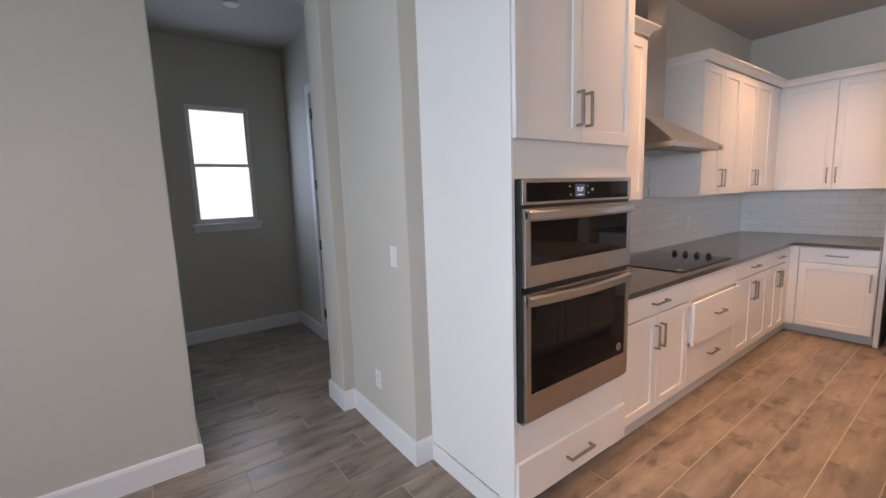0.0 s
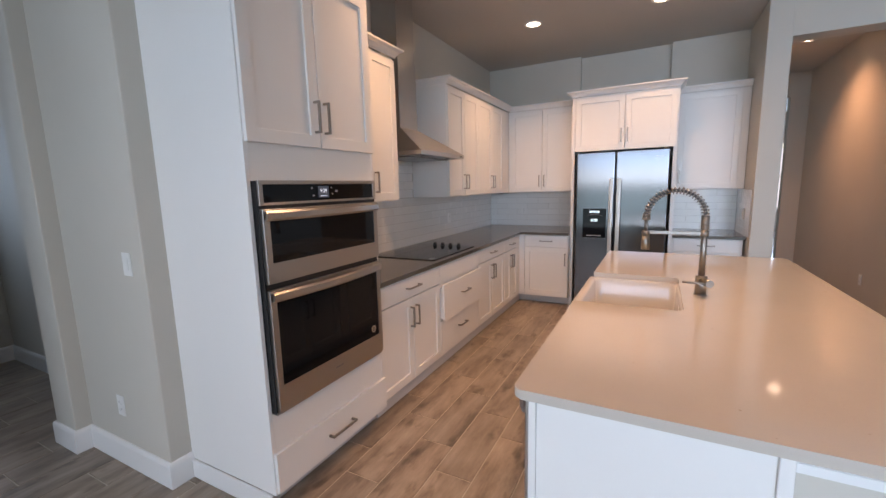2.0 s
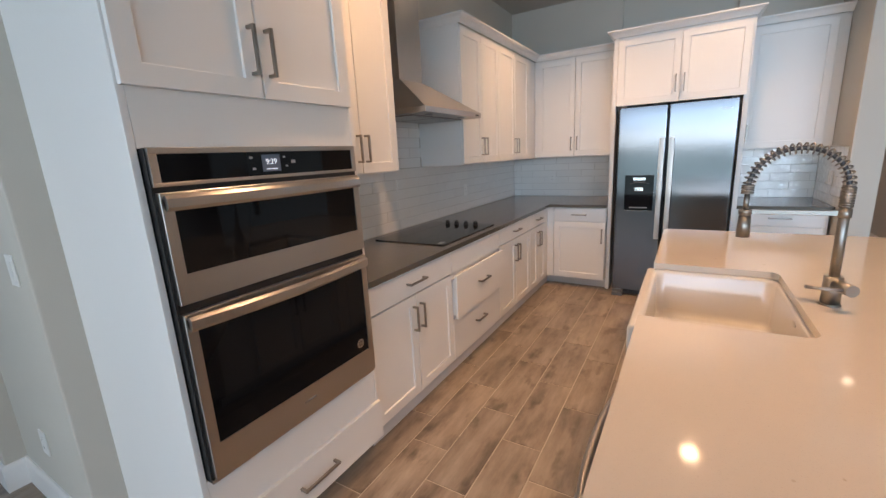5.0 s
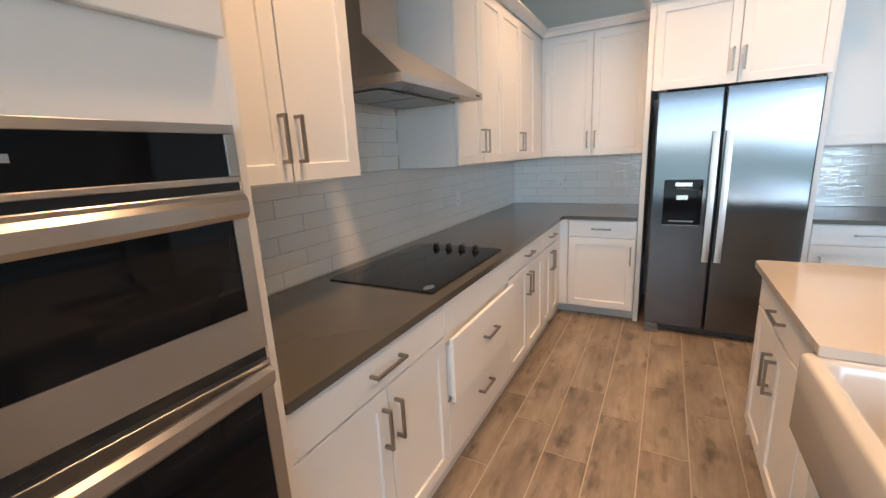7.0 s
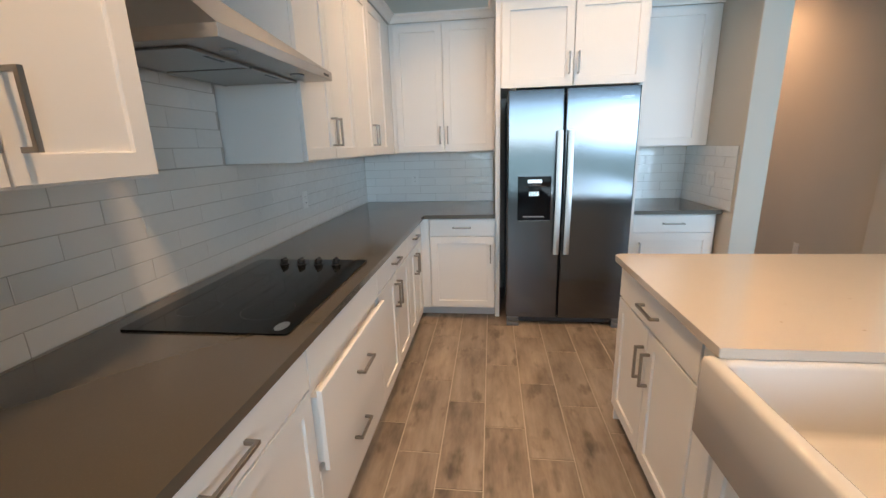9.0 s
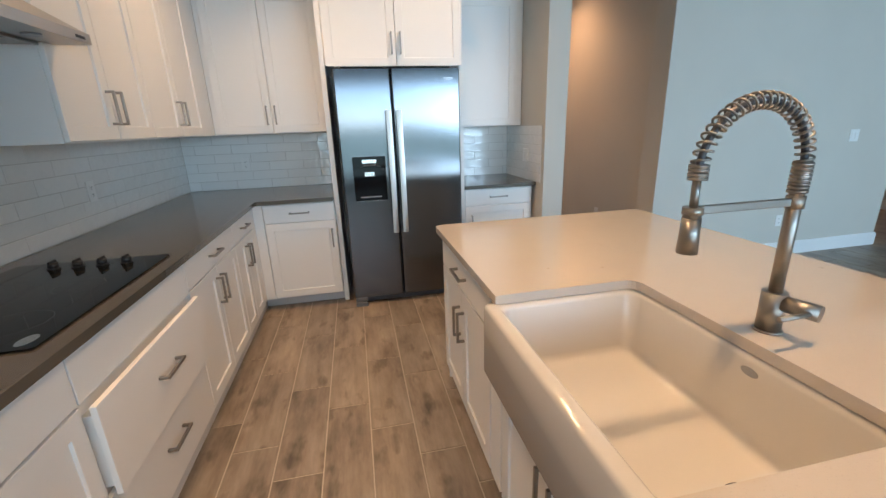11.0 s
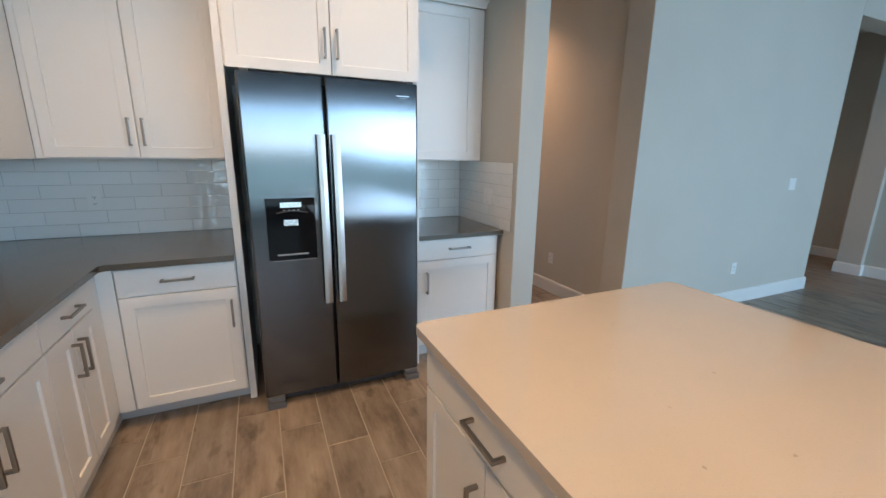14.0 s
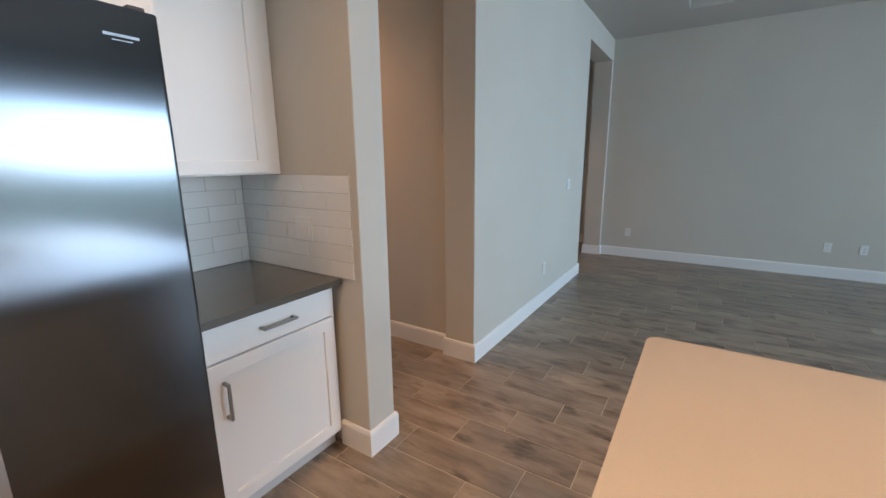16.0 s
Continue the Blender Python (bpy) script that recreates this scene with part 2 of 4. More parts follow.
# ---- mesh helpers ----
def box(bm, x0, y0, z0, x1, y1, z1, bev=0.0, seg=2):
    x0, x1, y0, y1, z0, z1 = min(x0, x1), max(x0, x1), min(y0, y1), max(y0, y1), min(z0, z1), max(z0, z1)
    v = [bm.verts.new(p) for p in ((x0, y0, z0), (x1, y0, z0), (x1, y1, z0), (x0, y1, z0), (x0, y0, z1), (x1, y0, z1), (x1, y1, z1), (x0, y1, z1))]
    fs = [bm.faces.new([v[i] for i in q]) for q in ((3, 2, 1, 0), (4, 5, 6, 7), (0, 1, 5, 4), (1, 2, 6, 5), (2, 3, 7, 6), (3, 0, 4, 7))]
    if bev > 0:
        edges = list({e for f in fs for e in f.edges})
        bmesh.ops.bevel(bm, geom=edges, offset=bev, segments=seg, profile=0.5, affect="EDGES")


def prism(bm, pts, z0, z1, bev=0.0, seg=2):
    """A flat outline pushed up from z0 to z1."""
    lo = [bm.verts.new((x, y, z0)) for x, y in pts]
    hi = [bm.verts.new((x, y, z1)) for x, y in pts]
    n = len(pts)
    top, bottom = bm.faces.new(hi), bm.faces.new(lo[::-1])
    for i in range(n):
        bm.faces.new((lo[i], lo[(i + 1) % n], hi[(i + 1) % n], hi[i]))
    if bev > 0:
        bmesh.ops.bevel(bm, geom=list(top.edges) + list(bottom.edges), offset=bev, segments=seg, profile=0.5, affect="EDGES")
    bmesh.ops.recalc_face_normals(bm, faces=bm.faces)


def rounded(pts, radii, steps=5):
    """An outline with its corners rounded by the radii given."""
    out = []
    n = len(pts)
    for i, r in enumerate(radii):
        p, a, b = Vector(pts[i]), Vector(pts[i - 1]), Vector(pts[(i + 1) % n])
        if r <= 0:
            out.append(tuple(p))
            continue
        u, w = (a - p).normalized(), (b - p).normalized()
        c = p + (u + w) * r
        s, e = p + u * r, p + w * r
        for k in range(steps + 1):
            q = s.lerp(e, k / steps)
            out.append(tuple(c + (q - c).normalized() * r))
    return out


def rod(bm, a, b, r0, r1=None, seg=14):
    """A round bar from a to b."""
    r1 = r0 if r1 is None else r1
    a, b = Vector(a), Vector(b)
    q = (b - a).to_track_quat("Z", "Y").to_matrix()
    rings = []
    for c, r in ((a, r0), (b, r1)):
        rings.append([bm.verts.new(c + q @ Vector((math.cos(k * math.tau / seg) * r, math.sin(k * math.tau / seg) * r, 0))) for k in range(seg)])
    for k in range(seg):
        f = bm.faces.new((rings[0][k], rings[0][(k + 1) % seg], rings[1][(k + 1) % seg], rings[1][k]))
        f.smooth = True
    bm.faces.new(rings[0][::-1])
    bm.faces.new(rings[1])


def tube(bm, pts, r, seg=10):
    """A round tube along a line of points."""
    pts = [Vector(p) for p in pts]
    rings = []
    up = Vector((1, 0, 0))
    for i, p in enumerate(pts):
        d = (pts[min(i + 1, len(pts) - 1)] - pts[max(i - 1, 0)]).normalized()
        s = d.cross(up)
        s = s.normalized() if s.length > 1e-4 else d.orthogonal().normalized()
        up = s.cross(d).normalized()
        rings.append([bm.verts.new(p + (s * math.cos(k * math.tau / seg) + up * math.sin(k * math.tau / seg)) * r) for k in range(seg)])
    for a, b in zip(rings, rings[1:]):
        for k in range(seg):
            f = bm.faces.new((a[k], a[(k + 1) % seg], b[(k + 1) % seg], b[k]))
            f.smooth = True
    bm.faces.new(rings[0][::-1])
    bm.faces.new(rings[-1])


def sweep(bm, pts, prof):
    """A moulding: the profile (out, z) carried along a plan line, outwards to the right of the way it runs, with mitred corners."""
    pts = [Vector(p) for p in pts]
    n = len(pts)
    rows = []
    for i, p in enumerate(pts):
        d0 = (p - pts[i - 1]).normalized() if i else None
        d1 = (pts[i + 1] - p).normalized() if i < n - 1 else None
        d0, d1 = d0 or d1, d1 or d0
        n0, n1 = Vector((d0.y, -d0.x)), Vector((d1.y, -d1.x))
        m = (n0 + n1) / (1 + n0.dot(n1))
        rows.append([bm.verts.new((p.x + m.x * o, p.y + m.y * o, z)) for o, z in prof])
    k = len(prof)
    for a, b in zip(rows, rows[1:]):
        for j in range(k):
            bm.faces.new((a[j], b[j], b[(j + 1) % k], a[(j + 1) % k]))
    bm.faces.new(rows[0])
    bm.faces.new(rows[-1][::-1])
    bmesh.ops.recalc_face_normals(bm, faces=bm.faces)


def mesh_of(name, bm, material):
    me = bpy.data.meshes.new(name)
    bm.to_mesh(me)
    bm.free()
    me.materials.append(material)
    return me


def part(name, bm, material, parent, label=""):
    """One mesh object under a thing or under a part."""
    ob = new(name, mesh_of(name, bm, material))
    ob.parent = parent
    if parent.type == "EMPTY":
        ob.matrix_parent_inverse = Matrix.Translation(-parent.location)
    return tagged(ob, label) if label else ob


def thing(name, place, label, category, group="", kind=""):
    ob = new(name)
    ob.location = place
    ob.empty_display_size = 0.1
    return tagged(ob, label, category, group, kind)


def solid(name, bm, material, label, category, group="", kind=""):
    return tagged(new(name, mesh_of(name, bm, material)), label, category, group, kind)


def structure(name, boxes, material, label, category, bev=0.0):
    bm = bmesh.new()
    for b in boxes:
        box(bm, *b, bev)
    return solid(name, bm, material, label, category, "", "structure")


# A front: the axis that it faces along, its plane and the sign of its outward way.
def fbox(bm, face, u0, u1, z0, z1, d0, d1, bev=0.0, seg=2):
    axis, p, s = face
    if axis == "y":
        box(bm, u0, p + s * d0, z0, u1, p + s * d1, z1, bev, seg)
    else:
        box(bm, p + s * d0, u0, z0, p + s * d1, u1, z1, bev, seg)


def fpoint(face, u, z, d):
    axis, p, s = face
    return (u, p + s * d, z) if axis == "y" else (p + s * d, u, z)


def rect_loops(bm, face, rows, cap=True, smooth=False):
    """One skin through a row of rectangles (u0, u1, z0, z1, d)."""
    rings = [[bm.verts.new(fpoint(face, u, z, d)) for u, z in ((u0, z0), (u1, z0), (u1, z1), (u0, z1))] for u0, u1, z0, z1, d in rows]
    for a, b in zip(rings, rings[1:]):
        for k in range(4):
            bm.faces.new((a[k], a[(k + 1) % 4], b[(k + 1) % 4], b[k]))
    if cap:
        bm.faces.new(rings[-1])
    bm.faces.new(rings[0][::-1])
    bmesh.ops.recalc_face_normals(bm, faces=bm.faces)


def shaker(bm, face, u0, u1, z0, z1, rail=0.058):
    t, e = 0.020, 0.0020

    def row(q, d):
        return (u0 + q, u1 - q, z0 + q, z1 - q, d)

    rect_loops(bm, face, [row(0, 0.002), row(0, t - e), row(e * 0.4, t - e * 0.4), row(e, t), row(rail - 0.001, t), row(rail, t - 0.0012), row(rail + 0.0008, 0.0108), row(rail + 0.003, 0.010)])


def slab(bm, face, u0, u1, z0, z1):
    fbox(bm, face, u0, u1, z0, z1, 0.002, 0.020, 0.002)


def pull(parent, face, u, z, upright, length=0.150):
    """A square bar pull."""
    bm = bmesh.new()
    h, w = length / 2, 0.0055
    if upright:
        fbox(bm, face, u - w, u + w, z - h, z + h, 0.046, 0.057, 0.0012)
        for k in (z - h, z + h - 2 * w):
            fbox(bm, face, u - w, u + w, k, k + 2 * w, 0.019, 0.048, 0.0008)
    else:
        fbox(bm, face, u - h, u + h, z - w, z + w, 0.046, 0.057, 0.0012)
        for k in (u - h, u + h - 2 * w):
            fbox(bm, face, k, k + 2 * w, z - w, z + w, 0.019, 0.048, 0.0008)
    return part("handle", bm, NICKEL, parent, "brushed nickel bar pull")


GAP = 0.003


def door_front(cab, face, u0, u1, z0, z1, hu=None, hz=None):
    bm = bmesh.new()
    shaker(bm, face, u0 + GAP, u1 - GAP, z0 + GAP, z1 - GAP)
    d = part("door", bm, CABINET, cab)
    if hu is not None:
        pull(d, face, hu, hz, True)
    return d


def drawer_front(cab, face, u0, u1, z0, z1, pulled=0.0, handle=True, length=0.150):
    bm = bmesh.new()
    f = (face[0], face[1] + face[2] * pulled, face[2])
    slab(bm, f, u0 + GAP, u1 - GAP, z0 + GAP, z1 - GAP)
    if pulled:
        fbox(bm, face, u0 + 0.02, u1 - 0.02, z0 + 0.02, z1 - 0.04, 0.0, pulled + 0.002)
    d = part("drawer", bm, CABINET, cab)
    if handle:
        pull(d, f, (u0 + u1) / 2, z1 - 0.13 if z1 - z0 > 0.25 else (z0 + z1) / 2, False, length)
    return d


BASEPROF = [(0, 0), (0.016, 0), (0.016, 0.118), (0.012, 0.132), (0.007, 0.138), (0, 0.138)]


def baseboard(pts):
    bm = bmesh.new()
    sweep(bm, pts, BASEPROF)
    return solid("baseboard", bm, TRIM, "white painted tall flat baseboard along the wall foot", "baseboard", "", "structure")


def plate(place, face, wide, kind):
    """A switch or socket plate on a wall."""
    u, z = place
    name = "light_switch" if kind == "switch" else "wall_outlet"
    label = "white rocker light switch plate on a painted wall" if kind == "switch" else "white duplex electrical outlet plate on a wall"
    t = thing(name, fpoint(face, u, z, 0), label, "light switch" if kind == "switch" else "outlet", "wall plates")
    bm = bmesh.new()
    fbox(bm, face, u - wide / 2, u + wide / 2, z - 0.058, z + 0.058, 0.0005, 0.006, 0.002)
    part("plate", bm, PLATE, t)
    n = max(1, round(wide / 0.07) if wide > 0.09 else 1)
    for i in range(n):
        c = u + (i - (n - 1) / 2) * 0.046
        if kind == "switch":
            bm = bmesh.new()
            fbox(bm, face, c - 0.016, c + 0.016, z - 0.033, z + 0.033, 0.005, 0.009, 0.001)
            part("rocker", bm, PLATE, t)
        else:
            for dz in (-0.02, 0.02):
                bm = bmesh.new()
                fbox(bm, face, c - 0.016, c + 0.016, z + dz - 0.014, z + dz + 0.014, 0.005, 0.008, 0.001)
                s = part("socket", bm, PLATE, t)
                bm = bmesh.new()
                for du in (-0.006, 0.006):
                    fbox(bm, face, c + du - 0.0011, c + du + 0.0011, z + dz - 0.003, z + dz + 0.006, 0.0075, 0.0084)
                fbox(bm, face, c - 0.002, c + 0.002, z + dz - 0.010, z + dz - 0.006, 0.0075, 0.0084)
                part("slots", bm, BLACK, s)
    return t


# ---- structure ----
structure("floor", [(-3.0, -7.5, -0.12, 13.4, 5.1, -0.003)], FLOORGROUT, "wood-look porcelain plank tile floor with pale grout", "floor")
TRAY = (-1.6, -5.7, 4.0, -2.6)
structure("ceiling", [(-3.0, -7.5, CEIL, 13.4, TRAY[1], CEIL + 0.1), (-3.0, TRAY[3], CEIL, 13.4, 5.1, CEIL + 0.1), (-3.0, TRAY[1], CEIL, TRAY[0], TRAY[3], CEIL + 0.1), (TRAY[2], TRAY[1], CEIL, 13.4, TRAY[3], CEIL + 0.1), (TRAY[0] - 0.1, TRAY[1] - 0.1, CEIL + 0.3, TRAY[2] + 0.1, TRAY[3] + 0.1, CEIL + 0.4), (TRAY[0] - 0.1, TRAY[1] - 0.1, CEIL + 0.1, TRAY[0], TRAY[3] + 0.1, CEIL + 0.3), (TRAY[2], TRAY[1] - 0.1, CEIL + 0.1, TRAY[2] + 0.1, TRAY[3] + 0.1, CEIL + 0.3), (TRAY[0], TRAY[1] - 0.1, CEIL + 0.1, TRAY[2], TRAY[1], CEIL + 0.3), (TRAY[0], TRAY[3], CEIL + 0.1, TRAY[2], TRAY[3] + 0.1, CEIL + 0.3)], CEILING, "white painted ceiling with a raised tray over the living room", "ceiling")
OH = 2.77
structure("wall_kitchen_north", [(1.14, 1.885, 0, 5.92, 2.02, CEIL)], WALL, "greige painted wall behind the cooktop counter", "wall")
structure("wall_stub_1", [(0.988, 1.792, 0, 1.16, 2.61, CEIL)], WALL, "pale greige painted wall end beside the oven cabinet", "wall", 0.006)
structure("wall_stub_2", [(0.908, 2.61, 0, 1.32, 2.86, CEIL)], WALL, "pale greige painted wall return at the nook opening", "wall", 0.006)
structure("wall_stub_3", [(1.16, 2.02, 0, 1.32, 2.61, CEIL)], WALL, "greige painted wall behind the oven cabinet", "wall", 0.006)
structure("wall_entry", [(WX, 2.56, 0, 0.02, 2.86, CEIL), (0.02, 2.56, OH, 0.908, 2.86, CEIL)], WALL, "greige painted wall with an opening to the nook", "wall", 0.006)
NX0, NX1, NZ0, NZ1 = 0.337, 0.930, 1.257, 2.475
structure("wall_nook_back", [(-1.6, 4.93, 0, NX0, 5.09, CEIL), (NX1, 4.93, 0, 1.48, 5.09, CEIL), (NX0, 4.93, 0, NX1, 5.09, NZ0), (NX0, 4.93, NZ1, NX1, 5.09, CEIL)], WALL, "greige painted back wall of the nook around a window", "wall")
structure("wall_nook_side", [(1.32, 2.86, 0, 1.46, 3.24, CEIL), (1.32, 4.06, 0, 1.46, 4.93, CEIL), (1.32, 3.24, 2.49, 1.46, 4.06, CEIL), (-1.75, 2.86, 0, -1.6, 5.09, CEIL)], WALL, "greige painted side walls of the nook", "wall")
structure("wall_fridge", [(5.785, 0.62, 0, 5.95, 1.885, CEIL), (5.785, -1.172, 0, 5.95, -0.42, CEIL), (5.785, -0.42, 0, 5.95, 0.62, 2.3), (5.86, -0.42, 2.3, 5.95, 0.62, CEIL)], WALL, "greige painted wall behind the refrigerator with a shallow recess above", "wall")
structure("wall_hall_north", [(4.92, -1.36, 0, 8.43, -1.172, CEIL)], WALL, "greige painted wall end between kitchen and hall", "wall", 0.006)
structure("wall_hall_header", [(4.945, -2.305, OH, 5.19, -1.36, CEIL)], WALL, "greige painted header above the hall opening", "wall")
structure("wall_living", [(4.945, -5.15, 0, 5.19, -2.305, CEIL)], WALL, "pale greige painted living room wall", "wall", 0.006)
structure("wall_living_header", [(4.945, -6.42, 2.83, 5.19, -5.15, CEIL), (4.945, -6.5, 0, 5.19, -6.42, CEIL)], WALL, "greige painted header and jamb at the second opening", "wall")
structure("wall_hall_south", [(5.19, -2.6, 0, 8.43, -2.36, CEIL)], WALL, "greige painted hall wall", "wall")
structure("wall_hall_end", [(8.43, -2.6, 0, 8.57, -2.125, CEIL), (8.43, -2.125, 2.755, 8.57, -1.36, CEIL)], WALL, "greige painted wall at the end of the hall", "wall")
structure("wall_corridor", [(6.4, -7.45, 0, 6.55, -2.6, CEIL), (5.05, -7.45, 0, 6.4, -7.3, CEIL), (5.05, -7.3, 0, 5.19, -6.66, CEIL)], WALL, "greige painted corridor wall beyond the second opening", "wall")
structure("wall_living_south", [(WX, -6.66, 0, 5.19, -6.5, CEIL)], WALL, "greige painted far wall of the living room", "wall")
W = [(WX - 0.16, -6.66, 0, WX, WINDOWS[0][0], CEIL), (WX - 0.16, WINDOWS[0][1], 0, WX, WINDOWS[1][0], CEIL), (WX - 0.16, WINDOWS[1][1], 0, WX, 2.86, CEIL)]
W += [(WX - 0.16, a, 2.5, WX, b, CEIL) for a, b in WINDOWS]
structure("wall_west", W, WALL, "greige painted wall around large glass doors", "wall")
structure("wall_far_room", [(8.57, -1.2, 0, 13.35, -1.05, CEIL), (8.57, -5.4, 0, 13.35, -5.25, CEIL), (13.2, -5.25, 0, 13.35, -3.82, CEIL), (13.2, -2.88, 0, 13.35, -1.2, CEIL), (13.2, -3.82, 0, 13.35, -2.88, 0.69), (13.2, -3.82, 2.44, 13.35, -2.88, CEIL), (8.43, -5.4, 0, 8.57, -2.6, CEIL), (8.43, -1.36, 0, 8.57, -1.05, CEIL)], WALL, "pale greige painted walls of the far room", "wall")

# baseboards
baseboard([(WX, 2.56), (0.02, 2.56), (0.02, 2.86), (-1.6, 2.86)])
baseboard([(1.32, 2.86), (0.908, 2.86), (0.908, 2.61), (0.988, 2.61), (0.988, 1.792), (1.098, 1.792)])
baseboard([(-1.6, 2.87), (-1.6, 4.93), (1.32, 4.93), (1.32, 4.15)])
baseboard([(1.32, 3.15), (1.32, 2.87)])
baseboard([(5.11, -1.172), (4.92, -1.172), (4.92, -1.36), (8.43, -1.36)])
baseboard([(5.19, -5.15), (4.945, -5.15), (4.945, -2.305), (5.19, -2.305), (5.19, -2.36), (8.43, -2.36)][::-1])
baseboard([(5.19, -6.5), (5.19, -6.42), (4.945, -6.42), (4.945, -6.5), (WX, -6.5)])
baseboard([(6.4, -2.6), (6.4, -7.3), (5.19, -7.3)])
baseboard([(13.2, -1.2), (13.2, -5.25)])

# ---- nook ----
w = thing("window_1", ((NX0 + NX1) / 2, 4.93, NZ0), "white vinyl single-hung window with a painted sill", "window", "", "structure")
bm = bmesh.new()
F = ("y", 4.972, -1)
for u0, u1, z0, z1 in ((NX0, NX0 + 0.020, NZ0, NZ1), (NX1 - 0.020, NX1, NZ0, NZ1), (NX0 + 0.020, NX1 - 0.020, NZ1 - 0.020, NZ1), (NX0 + 0.020, NX1 - 0.020, NZ0, NZ0 + 0.025)):
    fbox(bm, F, u0, u1, z0, z1, -0.03, 0.035, 0.003)
part("window_frame", bm, TRIM, w)
mid = 1.862
for name, z0, z1, d in (("upper_sash", mid - 0.01, NZ1 - 0.020, -0.018), ("lower_sash", NZ0 + 0.025, mid + 0.02, 0.012)):
    bm = bmesh.new()
    a, b = NX0 + 0.021, NX1 - 0.021
    for u0, u1, v0, v1 in ((a, a + 0.02, z0, z1), (b - 0.02, b, z0, z1), (a + 0.02, b - 0.02, z1 - 0.026, z1), (a + 0.02, b - 0.02, z0, z0 + 0.026)):
        fbox(bm, F, u0, u1, v0, v1, d, d + 0.026, 0.002)
    sash = part(name, bm, TRIM, w)
    bm = bmesh.new()
    fbox(bm, F, a + 0.018, b - 0.018, z0 + 0.024, z1 - 0.024, d + 0.010, d + 0.014)
    g = part("pane", bm, GLASS, sash)
    g.visible_shadow = False
bm = bmesh.new()
box(bm, NX0 - 0.04, 4.895, NZ0 - 0.022, NX1 + 0.04, 4.9295, NZ0 + 0.002, 0.003)
box(bm, NX0 - 0.025, 4.917, NZ0 - 0.085, NX1 + 0.025, 4.9295, NZ0 - 0.022, 0.002)
part("window_sill", bm, TRIM, w)

# the neighbour's pale wall that fills the nook window; wall and trim glow to look daylit
nb = thing("neighbour_house", (0.6, 9.0, 0), "pale neighbouring house wall with a small window, glowing in place of daylight", "house", "", "structure")
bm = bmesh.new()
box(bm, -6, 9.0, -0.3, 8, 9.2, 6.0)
part("wall", bm, OUTSIDE_GLOW, nb)
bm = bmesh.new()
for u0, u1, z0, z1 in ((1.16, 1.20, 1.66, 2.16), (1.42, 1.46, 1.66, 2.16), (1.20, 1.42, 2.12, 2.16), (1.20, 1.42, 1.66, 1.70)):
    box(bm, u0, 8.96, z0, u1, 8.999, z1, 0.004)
part("window", bm, OUTSIDE_TRIM_GLOW, nb)

d = thing("door_1", (1.32, 4.06, 0), "white panelled interior door, ajar, with dark hinges", "door", "", "structure")
bm = bmesh.new()
F = ("x", 1.32, -1)
for u0, u1, z0, z1 in ((4.06, 4.15, 0, 2.58), (3.15, 3.24, 0, 2.58), (3.24, 4.06, 2.49, 2.58)):
    fbox(bm, F, u0, u1, z0, z1, 0.0005, 0.018, 0.003)
for y0, y1 in ((4.035, 4.0595), (3.2405, 3.265)):
    box(bm, 1.3205, y0, 0, 1.4595, y1, 2.465)
box(bm, 1.3205, 3.2405, 2.465, 1.4595, 4.0595, 2.4895)
part("door_casing", bm, TRIM, d)
bm = bmesh.new()
box(bm, 1.40, 3.27, 0.012, 1.435, 4.03, 2.46, 0.002)
leaf = part("door_leaf", bm, DOORPAINT, d)
for z in (0.30, 1.02, 1.62, 2.30):
    bm = bmesh.new()
    rod(bm, (1.312, 4.030, z - 0.05), (1.312, 4.030, z + 0.05), 0.008, seg=10)
    box(bm, 1.305, 4.022, z - 0.045, 1.3195, 4.05, z + 0.045)
    part("hinge", bm, DARKGREY, leaf, "dark bronze hinge")

sd = thing("smoke_detector", (0.66, 3.87, CEIL), "round white smoke detector on the nook ceiling", "smoke detector")
bm = bmesh.new()
rod(bm, (0.66, 3.87, CEIL - 0.012), (0.66, 3.87, CEIL), 0.075, seg=28)
rod(bm, (0.66, 3.87, CEIL - 0.042), (0.66, 3.87, CEIL - 0.012), 0.055, 0.068, seg=28)
part("housing", bm, PLATE, sd)

plate((1.935, 1.16), ("x", 0.988, -1), 0.075, "switch")
plate((2.21, 0.355), ("x", 0.988, -1), 0.072, "outlet")


# ---- kitchen cabinets ----
YB = 1.198   # face of the base cabinet boxes on the north run
XB = 4.985   # face of the base cabinet box beside the refrigerator
FN = ("y", YB, -1)


def carcass(cab, boxes, name="body"):
    bm = bmesh.new()
    for b in boxes:
        box(bm, *b, 0.0015, 1)
    return part(name, bm, CABINET, cab)


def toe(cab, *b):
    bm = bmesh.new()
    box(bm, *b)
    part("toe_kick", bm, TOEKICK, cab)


# tall oven cabinet
TF = ("y", 1.152, -1)
TX0, TX1 = 1.095, 1.956
CABTOP = 2.46
tall = thing("oven_cabinet", (1.52, 1.5, 0), "tall white shaker cabinet housing the wall ovens, drawer below", "cabinet")
carcass(tall, [(TX0, 1.152, 0.10, TX0 + 0.02, 1.88, 2.56)], "side_panel")
carcass(tall, [(TX1 - 0.02, 1.152, 0.10, TX1, 1.88, 2.56)], "side_panel")
carcass(tall, [(TX0 + 0.02, 1.153, 1.540, TX1 - 0.02, 1.88, 2.56)], "upper_box")
carcass(tall, [(TX0 + 0.02, 1.153, 0.10, TX1 - 0.02, 1.88, 0.496)], "drawer_box")
carcass(tall, [(1.916, 1.1525, 0.496, TX1 - 0.02, 1.177, 1.540)], "stile")
carcass(tall, [(TX0 + 0.02, 1.80, 0.496, TX1 - 0.02, 1.88, 1.540)], "back_panel")
